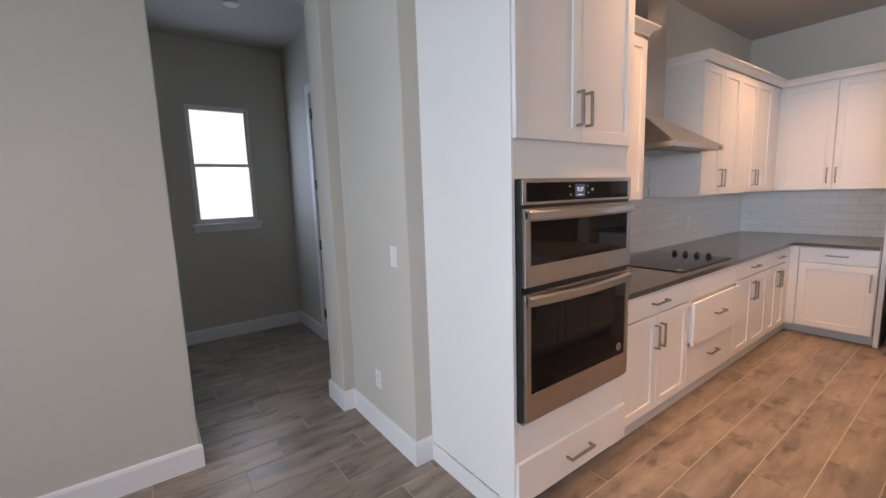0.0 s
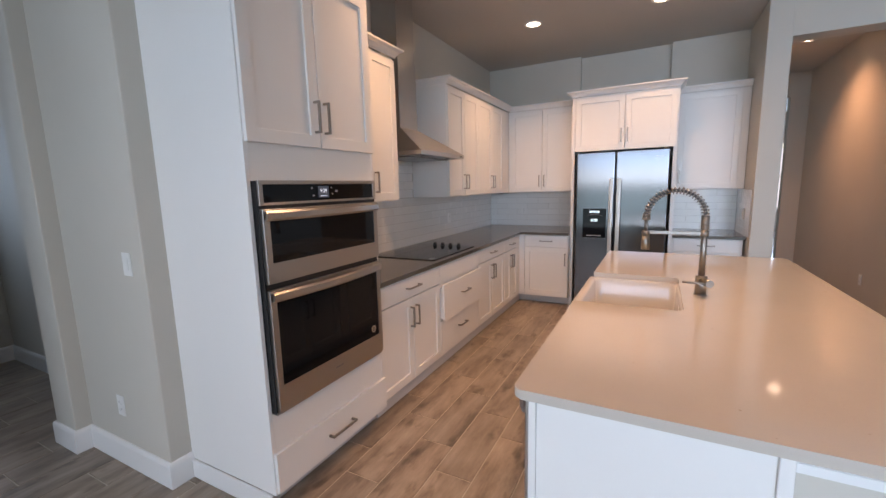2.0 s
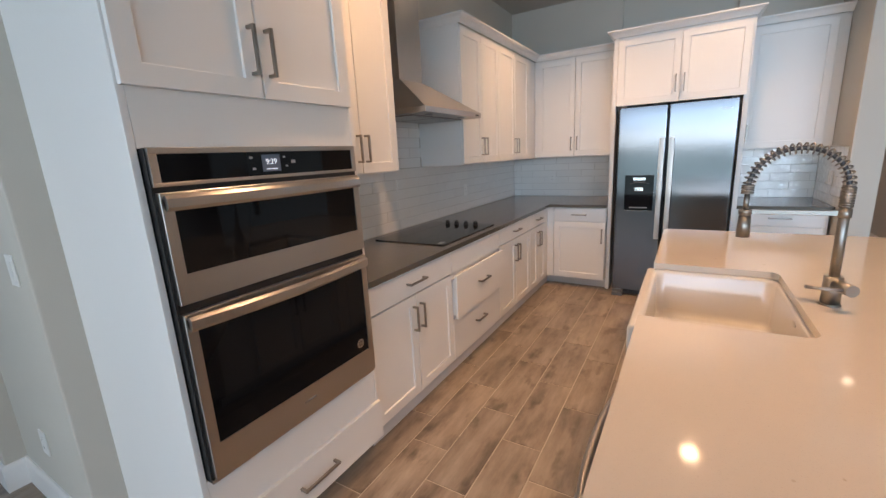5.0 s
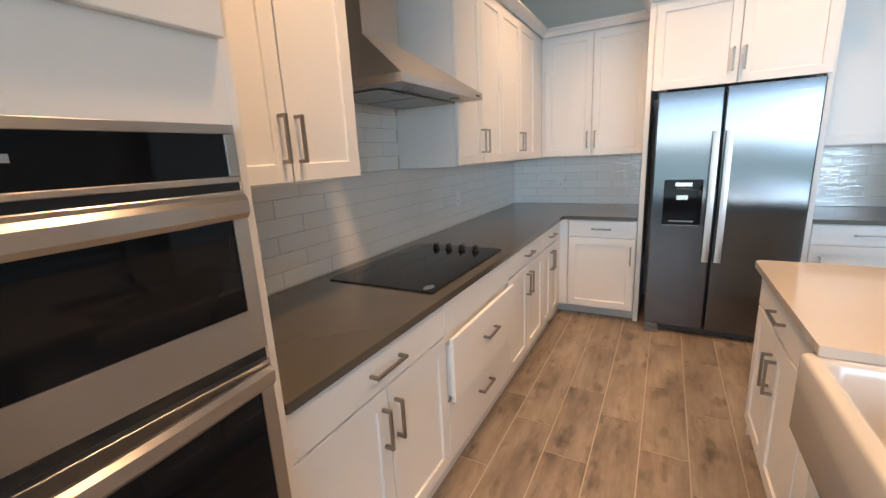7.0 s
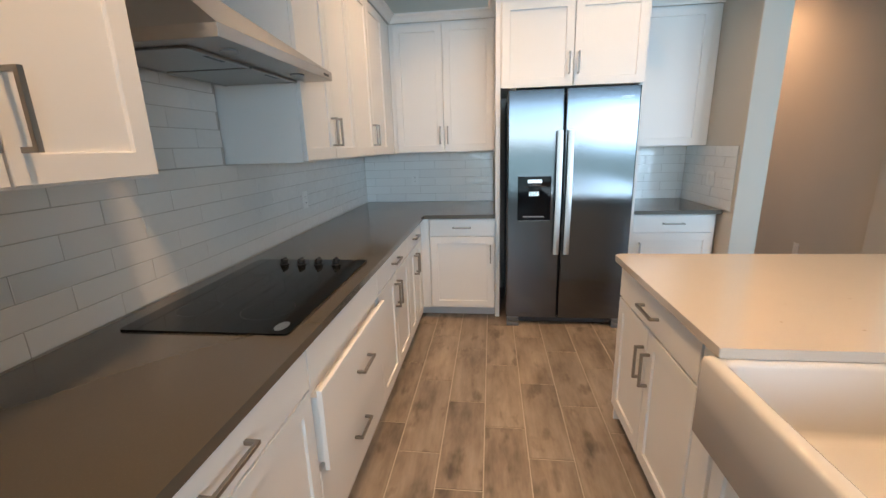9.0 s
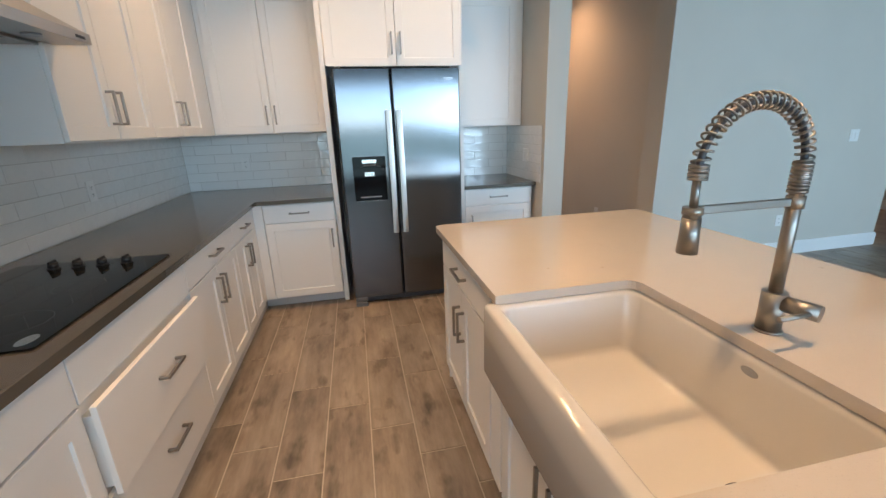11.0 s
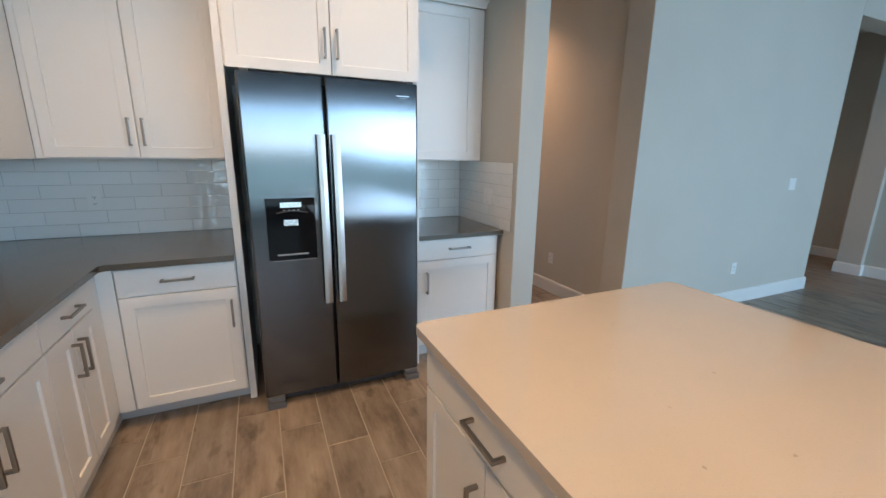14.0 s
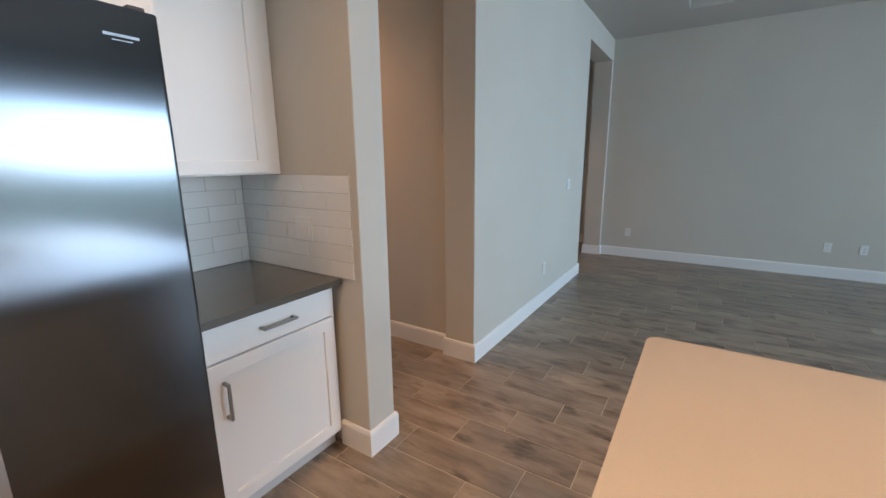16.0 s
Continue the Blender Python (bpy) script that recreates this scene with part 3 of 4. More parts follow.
bm = bmesh.new()
box(bm, TX0 - 0.014, 1.17, 0.001, TX0 - 0.001, 1.775, 0.10, 0.003)
part("foot_trim", bm, TRIM, tall)
toe(tall, TX0, 1.235, 0, TX1, 1.25, 0.10)
midx = (TX0 + TX1) / 2 - 0.007
door_front(tall, TF, TX0 + 0.004, midx, 1.695, 2.525, midx - 0.032, 1.84)
door_front(tall, TF, midx, TX1 - 0.018, 1.695, 2.525, midx + 0.032, 1.84)
drawer_front(tall, TF, TX0 + 0.004, TX1 - 0.006, 0.108, 0.312, 0, True, 0.19)

CROWN = [(0, 0), (0.006, 0), (0.010, 0.012), (0.030, 0.036), (0.048, 0.046), (0.055, 0.050), (0.055, 0.062), (0, 0.062)]


def crown(cab, pts, z):
    bm = bmesh.new()
    sweep(bm, pts, [(o, z + h) for o, h in CROWN])
    part("crown_moulding", bm, CABINET, cab)


crown(tall, [(TX0, 1.88), (TX0, 1.152), (TX1, 1.152), (TX1, 1.42)], 2.56)

# base cabinets of the north run: the one beside the oven, the cooktop drawers and two more
BT = 0.884


def base_box(cab, x0, x1):
    carcass(cab, [(x0, YB, 0.10, x1, 1.88, BT)])
    toe(cab, x0, 1.220, 0, x1, 1.235, 0.10)


X = [1.959, 2.790, 3.590, 4.36, 4.86]
c = thing("base_cabinet", ((X[0] + X[1]) / 2, 1.5, 0), "white shaker base cabinet with one drawer over two doors", "cabinet", "base cabinets")
base_box(c, X[0], X[1] - 0.001)
m = (X[0] + X[1]) / 2
drawer_front(c, FN, X[0], X[1], 0.725, 0.876, 0, True, 0.17)
door_front(c, FN, X[0], m, 0.105, 0.722, m - 0.035, 0.585)
door_front(c, FN, m, X[1], 0.105, 0.722, m + 0.035, 0.585)

c = thing("cooktop_cabinet", ((X[1] + X[2]) / 2, 1.5, 0), "white cabinet under the cooktop, upper deep drawer slightly open", "cabinet", "base cabinets")
base_box(c, X[1], X[2] - 0.001)
bm = bmesh.new()
slab(bm, FN, X[1] + GAP, X[2] - GAP, 0.725, 0.876)
part("false_front", bm, CABINET, c)
drawer_front(c, FN, X[1], X[2], 0.408, 0.715, 0.035)
drawer_front(c, FN, X[1], X[2], 0.105, 0.405)

for x0, x1, two in ((X[2], X[3], True), (X[3], X[4], True)):
    c = thing("base_cabinet", ((x0 + x1) / 2, 1.5, 0), "white shaker base cabinet with one drawer over two doors", "cabinet", "base cabinets")
    base_box(c, x0, x1 - 0.001)
    m = (x0 + x1) / 2
    drawer_front(c, FN, x0, x1, 0.735, 0.876, 0, True, 0.15)
    door_front(c, FN, x0, m, 0.105, 0.732, m - 0.032, 0.60)
    door_front(c, FN, m, x1, 0.105, 0.732, m + 0.032, 0.60)

# corner filler and base cabinet left of the refrigerator
c = thing("corner_filler", (4.9, 1.3, 0), "white painted cabinet filler at the inside corner", "filler panel")
carcass(c, [(X[4], YB - 0.006, 0.10, 4.985, 1.88, BT), (4.979, 1.122, 0.10, 5.01, YB - 0.006, BT)], "panel")
toe(c, X[4], 1.220, 0, 5.10, 1.235, 0.10)
FE = ("x", XB, -1)
c = thing("base_cabinet", (5.4, 0.87, 0), "white shaker base cabinet with one drawer beside the refrigerator", "cabinet", "base cabinets")
carcass(c, [(XB, 0.580, 0.10, 5.78, 1.120, BT)])
toe(c, 5.085, 0.580, 0, 5.10, 1.220, 0.10)
drawer_front(c, FE, 0.582, 1.114, 0.735, 0.876, 0, True, 0.15)
door_front(c, FE, 0.582, 1.114, 0.108, 0.730, 0.616, 0.585)

# tall panels beside the refrigerator and the cabinet above it
PX = 5.03
fc = thing("refrigerator_cabinet", (5.4, 0.04, 0), "white shaker cabinet and side panels framing the refrigerator", "cabinet")
bm = bmesh.new()
box(bm, PX, 0.540, 0.0, 5.78, 0.577, 2.47, 0.002)
part("side_panel", bm, CABINET, fc)
bm = bmesh.new()
box(bm, PX, -0.505, 0.0, 5.78, -0.468, 2.47, 0.002)
part("side_panel", bm, CABINET, fc)
carcass(fc, [(PX + 0.002, -0.467, 1.868, 5.78, 0.539, 2.47)])
FC = ("x", PX, -1)
door_front(fc, FC, 0.012, 0.534, 1.857, 2.450, 0.045, 2.015)
door_front(fc, FC, -0.490, 0.012, 1.857, 2.450, -0.021, 2.015)
crown(fc, [(5.78, 0.577), (PX - 0.02, 0.577), (PX - 0.02, -0.505), (5.78, -0.505)], 2.47)

# right base cabinet
FR = ("x", 5.10, -1)
c = thing("base_cabinet", (5.45, -0.84, 0), "white shaker base cabinet with one drawer beside the wall end", "cabinet", "base cabinets")
carcass(c, [(5.10, -1.150, 0.10, 5.78, -0.507, BT)])
toe(c, 5.155, -1.150, 0, 5.17, -0.507, 0.10)
drawer_front(c, FR, -1.130, -0.520, 0.735, 0.876, 0, True, 0.16)
door_front(c, FR, -1.130, -0.520, 0.108, 0.730, -0.580, 0.575)

# upper cabinets
UZ0, UZ1 = 1.398, CABTOP
FU = ("y", 1.482, -1)
upa = thing("upper_cabinet", (2.32, 1.7, UZ0), "white shaker two-door upper cabinet beside the range hood", "cabinet", "upper cabinets")
carcass(upa, [(1.959, 1.482, UZ0, 2.687, 1.88, UZ1)])
m = 2.350
door_front(upa, FU, 2.02, m, UZ0 + 0.004, UZ1 - 0.015, m - 0.033, 1.54)
door_front(upa, FU, m, 2.687, UZ0 + 0.004, UZ1 - 0.015, m + 0.033, 1.54)
crown(upa, [(1.959, 1.462), (2.687, 1.462), (2.687, 1.88)], UZ1)
UB = [3.572, 4.320, 5.150]
upb = thing("upper_cabinet", (4.2, 1.7, UZ0), "white shaker four-door upper cabinet reaching to the corner", "cabinet", "upper cabinets")
carcass(upb, [(UB[0], 1.482, UZ0, 5.435, 1.88, UZ1)])
m = (UB[0] + UB[1]) / 2
door_front(upb, FU, UB[0], m, UZ0 + 0.004, UZ1 - 0.015, m - 0.033, 1.545)
door_front(upb, FU, m, UB[1], UZ0 + 0.004, UZ1 - 0.015, m + 0.033, 1.545)
m = (UB[1] + UB[2]) / 2
door_front(upb, FU, UB[1], m, UZ0 + 0.004, UZ1 - 0.015, m - 0.033, 1.545)
door_front(upb, FU, m, UB[2], UZ0 + 0.004, UZ1 - 0.015, m + 0.033, 1.545)
crown(upb, [(UB[0], 1.88), (UB[0], 1.462), (5.415, 1.462), (5.415, 0.579)], UZ1)
FUE = ("x", 5.435, -1)
upc = thing("upper_cabinet", (5.6, 1.05, UZ0), "white shaker two-door upper cabinet on the refrigerator wall", "cabinet", "upper cabinets")
carcass(upc, [(5.436, 0.579, UZ0, 5.78, 1.481, UZ1)])
door_front(upc, FUE, 1.022, 1.445, UZ0 + 0.004, UZ1 - 0.015, 1.055, 1.545)
door_front(upc, FUE, 0.592, 1.022, UZ0 + 0.004, UZ1 - 0.015, 0.989, 1.545)
upd = thing("upper_cabinet", (5.6, -0.85, UZ0), "white shaker one-door upper cabinet beside the wall end", "cabinet", "upper cabinets")
carcass(upd, [(5.436, -1.169, UZ0, 5.78, -0.508, UZ1)])
door_front(upd, FUE, -1.100, -0.515, UZ0 + 0.004, UZ1 - 0.015, -0.548, 1.545)
crown(upd, [(5.415, -0.508), (5.415, -1.169)], UZ1)

# ---- countertops ----
bm = bmesh.new()
prism(bm, rounded([(1.959, 1.152), (4.93, 1.152), (4.93, 0.579), (5.782, 0.579), (5.782, 1.868), (1.959, 1.868)], [0.006, 0.02, 0.004, 0, 0, 0]), BT, 0.914, 0.003)
solid("countertop", bm, DARKTOP, "dark grey-brown quartz L-shaped countertop on white cabinets", "countertop")
bm = bmesh.new()
prism(bm, rounded([(5.045, -0.508), (5.045, -1.164), (5.782, -1.164), (5.782, -0.508)], [0.004, 0.004, 0, 0]), BT, 0.914, 0.003)
solid("countertop", bm, DARKTOP, "dark grey-brown quartz countertop beside the refrigerator", "countertop")

# ---- cooktop ----
ck = thing("cooktop", (3.18, 1.52, 0.914), "black glass electric cooktop with four knobs", "cooktop")
bm = bmesh.new()
prism(bm, rounded([(2.767, 1.216), (3.588, 1.216), (3.588, 1.785), (2.767, 1.785)], [0.012] * 4), 0.9142, 0.9205, 0.0015)
top = part("glass_top", bm, COOKGLASS, ck)
for y in (1.345, 1.433, 1.520, 1.605):
    bm = bmesh.new()
    rod(bm, (3.503, y, 0.9205), (3.503, y, 0.926), 0.022, seg=20)
    rod(bm, (3.503, y, 0.926), (3.503, y, 0.945), 0.019, 0.017, seg=20)
    box(bm, 3.482, y - 0.0045, 0.943, 3.524, y + 0.0045, 0.954, 0.002)
    part("knob", bm, BLACK, ck)
bm = bmesh.new()
prism(bm, [(2.820 + 0.034 * math.cos(a * math.tau / 24), 1.262 + 0.021 * math.sin(a * math.tau / 24)) for a in range(24)], 0.9206, 0.9212)
part("badge", bm, LOGO, ck, "small oval silver badge")
for x, y, r in ((2.95, 1.38, 0.09), (2.95, 1.64, 0.075), (3.25, 1.38, 0.075), (3.25, 1.64, 0.10)):
    bm = bmesh.new()
    ring = [[bm.verts.new((x + q * math.cos(a * math.tau / 40), y + q * math.sin(a * math.tau / 40), 0.92062)) for a in range(40)] for q in (r, r - 0.0015)]
    for a in range(40):
        bm.faces.new((ring[0][a], ring[0][(a + 1) % 40], ring[1][(a + 1) % 40], ring[1][a]))
    part("burner_ring", bm, DARKGREY, top)

# ---- range hood ----
hood = thing("range_hood", (3.2, 1.6, 1.765), "stainless steel chimney range hood on the tiled wall", "range hood")
HX0, HX1, HY0, HY1 = 2.83, 3.64, 1.335, 1.868
CX0, CX1, CY0 = 2.965, 3.250, 1.615
bm = bmesh.new()
box(bm, HX0, HY0, 1.758, HX1, HY1, 1.796, 0.002)
part("canopy_rim", bm, STEEL, hood)
bm = bmesh.new()
lo = [bm.verts.new(p) for p in ((HX0 + 0.004, HY0 + 0.004, 1.7955), (HX1 - 0.004, HY0 + 0.004, 1.7955), (HX1 - 0.004, HY1, 1.7955), (HX0 + 0.004, HY1, 1.7955))]
hi = [bm.verts.new(p) for p in ((CX0 - 0.01, CY0 - 0.01, 2.0), (CX1 + 0.01, CY0 - 0.01, 2.0), (CX1 + 0.01, HY1, 2.0), (CX0 - 0.01, HY1, 2.0))]
for i in range(4):
    bm.faces.new((lo[i], lo[(i + 1) % 4], hi[(i + 1) % 4], hi[i]))
bm.faces.new(hi)
bm.faces.new(lo[::-1])
part("canopy", bm, STEEL, hood)
bm = bmesh.new()
box(bm, CX0, CY0, 1.99, CX1, HY1, 2.56, 0.002)
box(bm, CX0 + 0.006, CY0 + 0.006, 2.56, CX1 - 0.006, HY1, CEIL - 0.001, 0.002)
part("chimney", bm, STEEL, hood)
for x0, x1 in ((HX0 + 0.06, 3.20), (3.22, HX1 - 0.06)):
    bm = bmesh.new()
    box(bm, x0, HY0 + 0.14, 1.750, x1, HY1 - 0.05, 1.7575, 0.002)
    gf = part("grease_filter", bm, NICKEL, hood)
    bm = bmesh.new()
    box(bm, (x0 + x1) / 2 - 0.045, HY0 + 0.155, 1.7485, (x0 + x1) / 2 + 0.045, HY0 + 0.172, 1.7505, 0.0006)
    part("finger_slot", bm, BLACK, gf)
    for a, b in ((HY0 + 0.14, HY0 + 0.150), (HY1 - 0.06, HY1 - 0.05)):
        bm = bmesh.new()
        box(bm, x0, a, 1.747, x1, b, 1.7502, 0.0008)
        part("filter_rail", bm, STEEL, gf)
for x in (2.98, 3.43):
    bm = bmesh.new()
    rod(bm, (x, HY0 + 0.07, 1.751), (x, HY0 + 0.07, 1.7578), 0.028, seg=20)
    part("hood_lamp", bm, GREYPLASTIC, hood)
bm = bmesh.new()
box(bm, 3.545, HY0 - 0.0015, 1.770, 3.600, HY0 + 0.002, 1.780)
part("switch_panel", bm, BLACK, hood)

# ---- wall ovens ----
ov = thing("wall_oven", (1.565, 1.3, 0.505), "stainless steel combination wall oven with black glass doors", "oven")
OX0, OX1 = 1.122, 1.912
OF = ("y", 1.155, -1)
bm = bmesh.new()
box(bm, OX0 - 0.003, 1.128, 0.499, OX1 + 0.002, 1.79, 1.539)
part("oven_body", bm, BLACK, ov)
bm = bmesh.new()
for u0, u1, z0, z1 in ((OX0, OX1, 1.524, 1.541), (OX0, OX1, 1.436, 1.447), (OX0, OX0 + 0.022, 1.447, 1.524), (OX1 - 0.022, OX1, 1.447, 1.524)):
    fbox(bm, OF, u0, u1, z0, z1, 0.010, 0.038, 0.0015)
cp = part("control_panel", bm, STEEL, ov)
bm = bmesh.new()
fbox(bm, OF, OX0 + 0.022, OX1 - 0.022, 1.447, 1.524, 0.010, 0.034)
cg = part("control_glass", bm, BLACKGLASS, cp)
OCX = (OX0 + OX1) / 2 - 0.018
bm = bmesh.new()
fbox(bm, OF, OCX - 0.036, OCX + 0.036, 1.459, 1.515, 0.034, 0.0346)
part("display", bm, DISPLAYBACK, cp)
for u, z, w in ((-0.075, 1.506, 0.006), (-0.068, 1.470, 0.006), (0.055, 1.506, 0.005), (0.062, 1.475, 0.005), (0.092, 1.489, 0.009)):
    bm = bmesh.new()
    rect = [(OCX + u - w, z - w * 0.6), (OCX + u + w, z + w * 0.6)]
    fbox(bm, OF, rect[0][0], rect[1][0], rect[0][1], rect[1][1], 0.0341, 0.0345)
    part("touch_mark", bm, GREYPLASTIC, cp)
bm = bmesh.new()
fbox(bm, OF, OCX - 0.022, OCX + 0.022, 1.466, 1.4685, 0.0346, 0.0350)
part("clock_underline", bm, DISPLAY, cp)


def lettering(words, size, m, material, parent, name):
    """Built-in lettering as a flat mesh at the pose m."""
    cu = bpy.data.curves.new(name, "FONT")
    cu.body, cu.size, cu.extrude = words, size, 0.0003
    cu.align_x, cu.align_y = "CENTER", "CENTER"
    tmp = bpy.data.objects.new(name, cu)
    me = bpy.data.meshes.new_from_object(tmp)
    bpy.data.objects.remove(tmp)
    me.transform(m)
    me.materials.clear()
    me.materials.append(material)
    ob = new(name, me)
    ob.parent = parent
    return ob


lettering("9:29", 0.026, pose(OCX, 1.155 - 0.0352, 1.491, 90, 0, 0), DISPLAY, cp, "clock_reading")


def oven_door(z0, z1, gz0, gz1, name, badge):
    bm = bmesh.new()
    a, b = OX0 + 0.004, OX1 - 0.004
    rect_loops(bm, OF, [(a, b, z0, z1, 0.012), (a, b, z0, z1, 0.0445), (a + 0.0015, b - 0.0015, z0 + 0.0015, z1 - 0.0015, 0.046), (OX0 + 0.036, OX1 - 0.036, gz0, gz1, 0.046), (OX0 + 0.0365, OX1 - 0.0365, gz0 + 0.0005, gz1 - 0.0005, 0.030)])
    dr = part(name, bm, STEEL, ov)
    bm = bmesh.new()
    fbox(bm, OF, OX0 + 0.032, OX1 - 0.032, gz0 - 0.004, gz1 + 0.004, 0.012, 0.043)
    part("door_glass", bm, BLACKGLASS, dr, "black glass oven window")
    # a broad bowed bar along the top of the door
    bm = bmesh.new()
    n = 20
    rows = []
    zc = z1 - 0.028
    for i in range(n + 1):
        t = i / n
        u = OX0 + 0.012 + t * (OX1 - OX0 - 0.024)
        bow = 0.058 + 0.030 * math.sin(math.pi * t)
        rows.append([bm.verts.new(fpoint(OF, u, zc + dz, bow + dd)) for dd, dz in ((-0.012, -0.019), (0.0, -0.022), (0.008, -0.012), (0.008, 0.012), (0.0, 0.022), (-0.012, 0.019))])
    for a, b in zip(rows, rows[1:]):
        for k in range(6):
            bm.faces.new((a[k], a[(k + 1) % 6], b[(k + 1) % 6], b[k]))
    bm.faces.new(rows[0])
    bm.faces.new(rows[-1][::-1])
    for u0, u1 in ((OX0 + 0.012, OX0 + 0.040), (OX1 - 0.040, OX1 - 0.012)):
        fbox(bm, OF, u0, u1, zc - 0.016, zc + 0.016, 0.044, 0.056, 0.002)
    bmesh.ops.recalc_face_normals(bm, faces=bm.faces)
    part("handle", bm, STEEL, dr, "bowed brushed steel handle")
    if badge:
        bm = bmesh.new()
        prism(bm, [(0.021 * math.cos(a * math.tau / 28), 0.021 * math.sin(a * math.tau / 28)) for a in range(28)], 0, 0.0008)
        bm.transform(pose(OX1 - 0.085, 1.155 - 0.0432, gz0 + 0.045, 90, 0, 0))
        part("sticker", bm, LOGO, dr, "round silver sticker")
        for k in (-0.008, 0.0, 0.008):
            bm = bmesh.new()
            fbox(bm, OF, OX1 - 0.097, OX1 - 0.073, gz0 + 0.043 + k, gz0 + 0.0465 + k, 0.0441, 0.0446)
            part("sticker_bar", bm, BLACK, dr)
        bm = bmesh.new()
        fbox(bm, OF, 1.49, 1.55, z0 + 0.055, z0 + 0.063, 0.0461, 0.0465)
        part("badge", bm, GREYPLASTIC, dr)


oven_door(1.098, 1.420, 1.186, 1.372, "microwave_door", False)
oven_door(0.512, 1.068, 0.628, 1.018, "oven_door", True)
bm = bmesh.new()
fbox(bm, OF, OX0 - 0.002, OX1 + 0.002, 0.493, 0.506, 0.0, 0.032, 0.002)
part("vent_trim", bm, STEEL, ov)

# ---- refrigerator ----
fr = thing("refrigerator", (5.25, 0.02, 0), "stainless steel side-by-side refrigerator with a black ice and water dispenser", "refrigerator")
bm = bmesh.new()
box(bm, 4.962, -0.430, 0.03, 5.70, 0.480, 1.800, 0.006)
part("body", bm, DARKGREY, fr)
FY = [-0.440, 0.073, 0.084, 0.490]


def fridge_door(y0, y1):
    bm = bmesh.new()
    pts = rounded([(4.880, y0), (4.880, y1), (4.955, y1), (4.955, y0)], [0.012, 0.012, 0.002, 0.002])
    prism(bm, pts, 0.068, 1.828, 0.002)
    return part("door", bm, STEEL_FRIDGE, fr)


dr = fridge_door(FY[0], FY[1])
DF = ("x", 4.880, -1)
bm = bmesh.new()
ya, yb, za, zb = FY[2], FY[3], 0.068, 1.828
HOLE = (0.176, 0.394, 0.890, 1.108)
rect_loops(bm, DF, [(ya, yb, za, zb, -0.075), (ya, yb, za, zb, -0.012), (ya + 0.0015, yb - 0.0015, za + 0.0005, zb - 0.0005, -0.006), (ya + 0.006, yb - 0.006, za + 0.001, zb - 0.001, -0.0015), (ya + 0.012, yb - 0.012, za + 0.002, zb - 0.002, 0.0), (*HOLE, 0.0), (*HOLE, -0.060)])
dl = part("door", bm, STEEL_FRIDGE, fr)
for d, y in ((dr, 0.036), (dl, 0.113)):
    bm = bmesh.new()
    n = 16
    rows = []
    for i in range(n + 1):
        t = i / n
        z = 0.612 + t * (1.541 - 0.612)
        x = 4.842 - 0.014 * math.sin(math.pi * t)
        rows.append([bm.verts.new((x + dx, y + dy, z)) for dx, dy in ((-0.009, -0.020), (-0.011, 0), (-0.009, 0.020), (0.004, 0.0215), (0.004, -0.0215))])
    for a, b in zip(rows, rows[1:]):
        for k in range(5):
            bm.faces.new((a[k], a[(k + 1) % 5], b[(k + 1) % 5], b[k]))
    bm.faces.new(rows[0])
    bm.faces.new(rows[-1][::-1])
    for z in (0.625, 1.490):
        box(bm, 4.845, y - 0.012, z, 4.884, y + 0.012, z + 0.035, 0.003)
    bmesh.ops.recalc_face_normals(bm, faces=bm.faces)
    part("handle", bm, STEEL, d, "long brushed steel handle")
bm = bmesh.new()
A = (0.160, 0.408, 0.876, 1.212)
rect_loops(bm, DF, [(*A, 0.0005), (*A, 0.010), (A[0] + 0.004, A[1] - 0.004, A[2] + 0.004, A[3] - 0.004, 0.013), (HOLE[0] + 0.004, HOLE[1] - 0.004, HOLE[2] + 0.004, HOLE[3] - 0.006, 0.013), (HOLE[0] + 0.006, HOLE[1] - 0.006, HOLE[2] + 0.006, HOLE[3] - 0.008, -0.055)])
disp = part("dispenser", bm, BLACKGLASS, dl, "black dispenser panel")
bm = bmesh.new()
fbox(bm, DF, 0.247, 0.326, 1.060, 1.100, -0.050, 0.006, 0.005, 3)
part("spout", bm, LOGO, disp, "silver dispenser spout")
bm = bmesh.new()
fbox(bm, DF, 0.262, 0.311, 1.046, 1.060, -0.040, -0.004, 0.002)
part("nozzle", bm, BLACK, disp)
bm = bmesh.new()
n = 12
rows = []
for k in range(n + 1):
    a = k / n
    rows.append([bm.verts.new(fpoint(DF, u, 1.046 - 0.070 * a, -0.006 - 0.020 * math.sin(math.pi * a) + d)) for u, d in ((0.252, 0.0), (0.321, 0.0), (0.321, -0.005), (0.252, -0.005))])
for a, b in zip(rows, rows[1:]):
    for k in range(4):
        bm.faces.new((a[k], a[(k + 1) % 4], b[(k + 1) % 4], b[k]))
bm.faces.new(rows[0])
bm.faces.new(rows[-1][::-1])
bmesh.ops.recalc_face_normals(bm, faces=bm.faces)
part("paddle", bm, GREYPLASTIC, disp, "curved grey dispenser paddle")
bm = bmesh.new()
fbox(bm, DF, 0.229, 0.336, 1.162, 1.190, 0.0131, 0.0150, 0.0008)
part("dispenser_display", bm, LOGO, disp, "pale glossy display window")
bm = bmesh.new()
tube(bm, [fpoint(DF, 0.357 - 0.160 * k / 10, 1.132 + 0.012 * math.sin(math.pi * k / 10), 0.0145) for k in range(11)], 0.0035, 8)
part("bezel_ridge", bm, DARKGREY, disp)
for k in range(4):
    bm = bmesh.new()
    fbox(bm, DF, 0.240 + k * 0.024, 0.250 + k * 0.024, 1.146, 1.151, 0.0131, 0.0138)
    part("touch_mark", bm, GREYPLASTIC, disp)
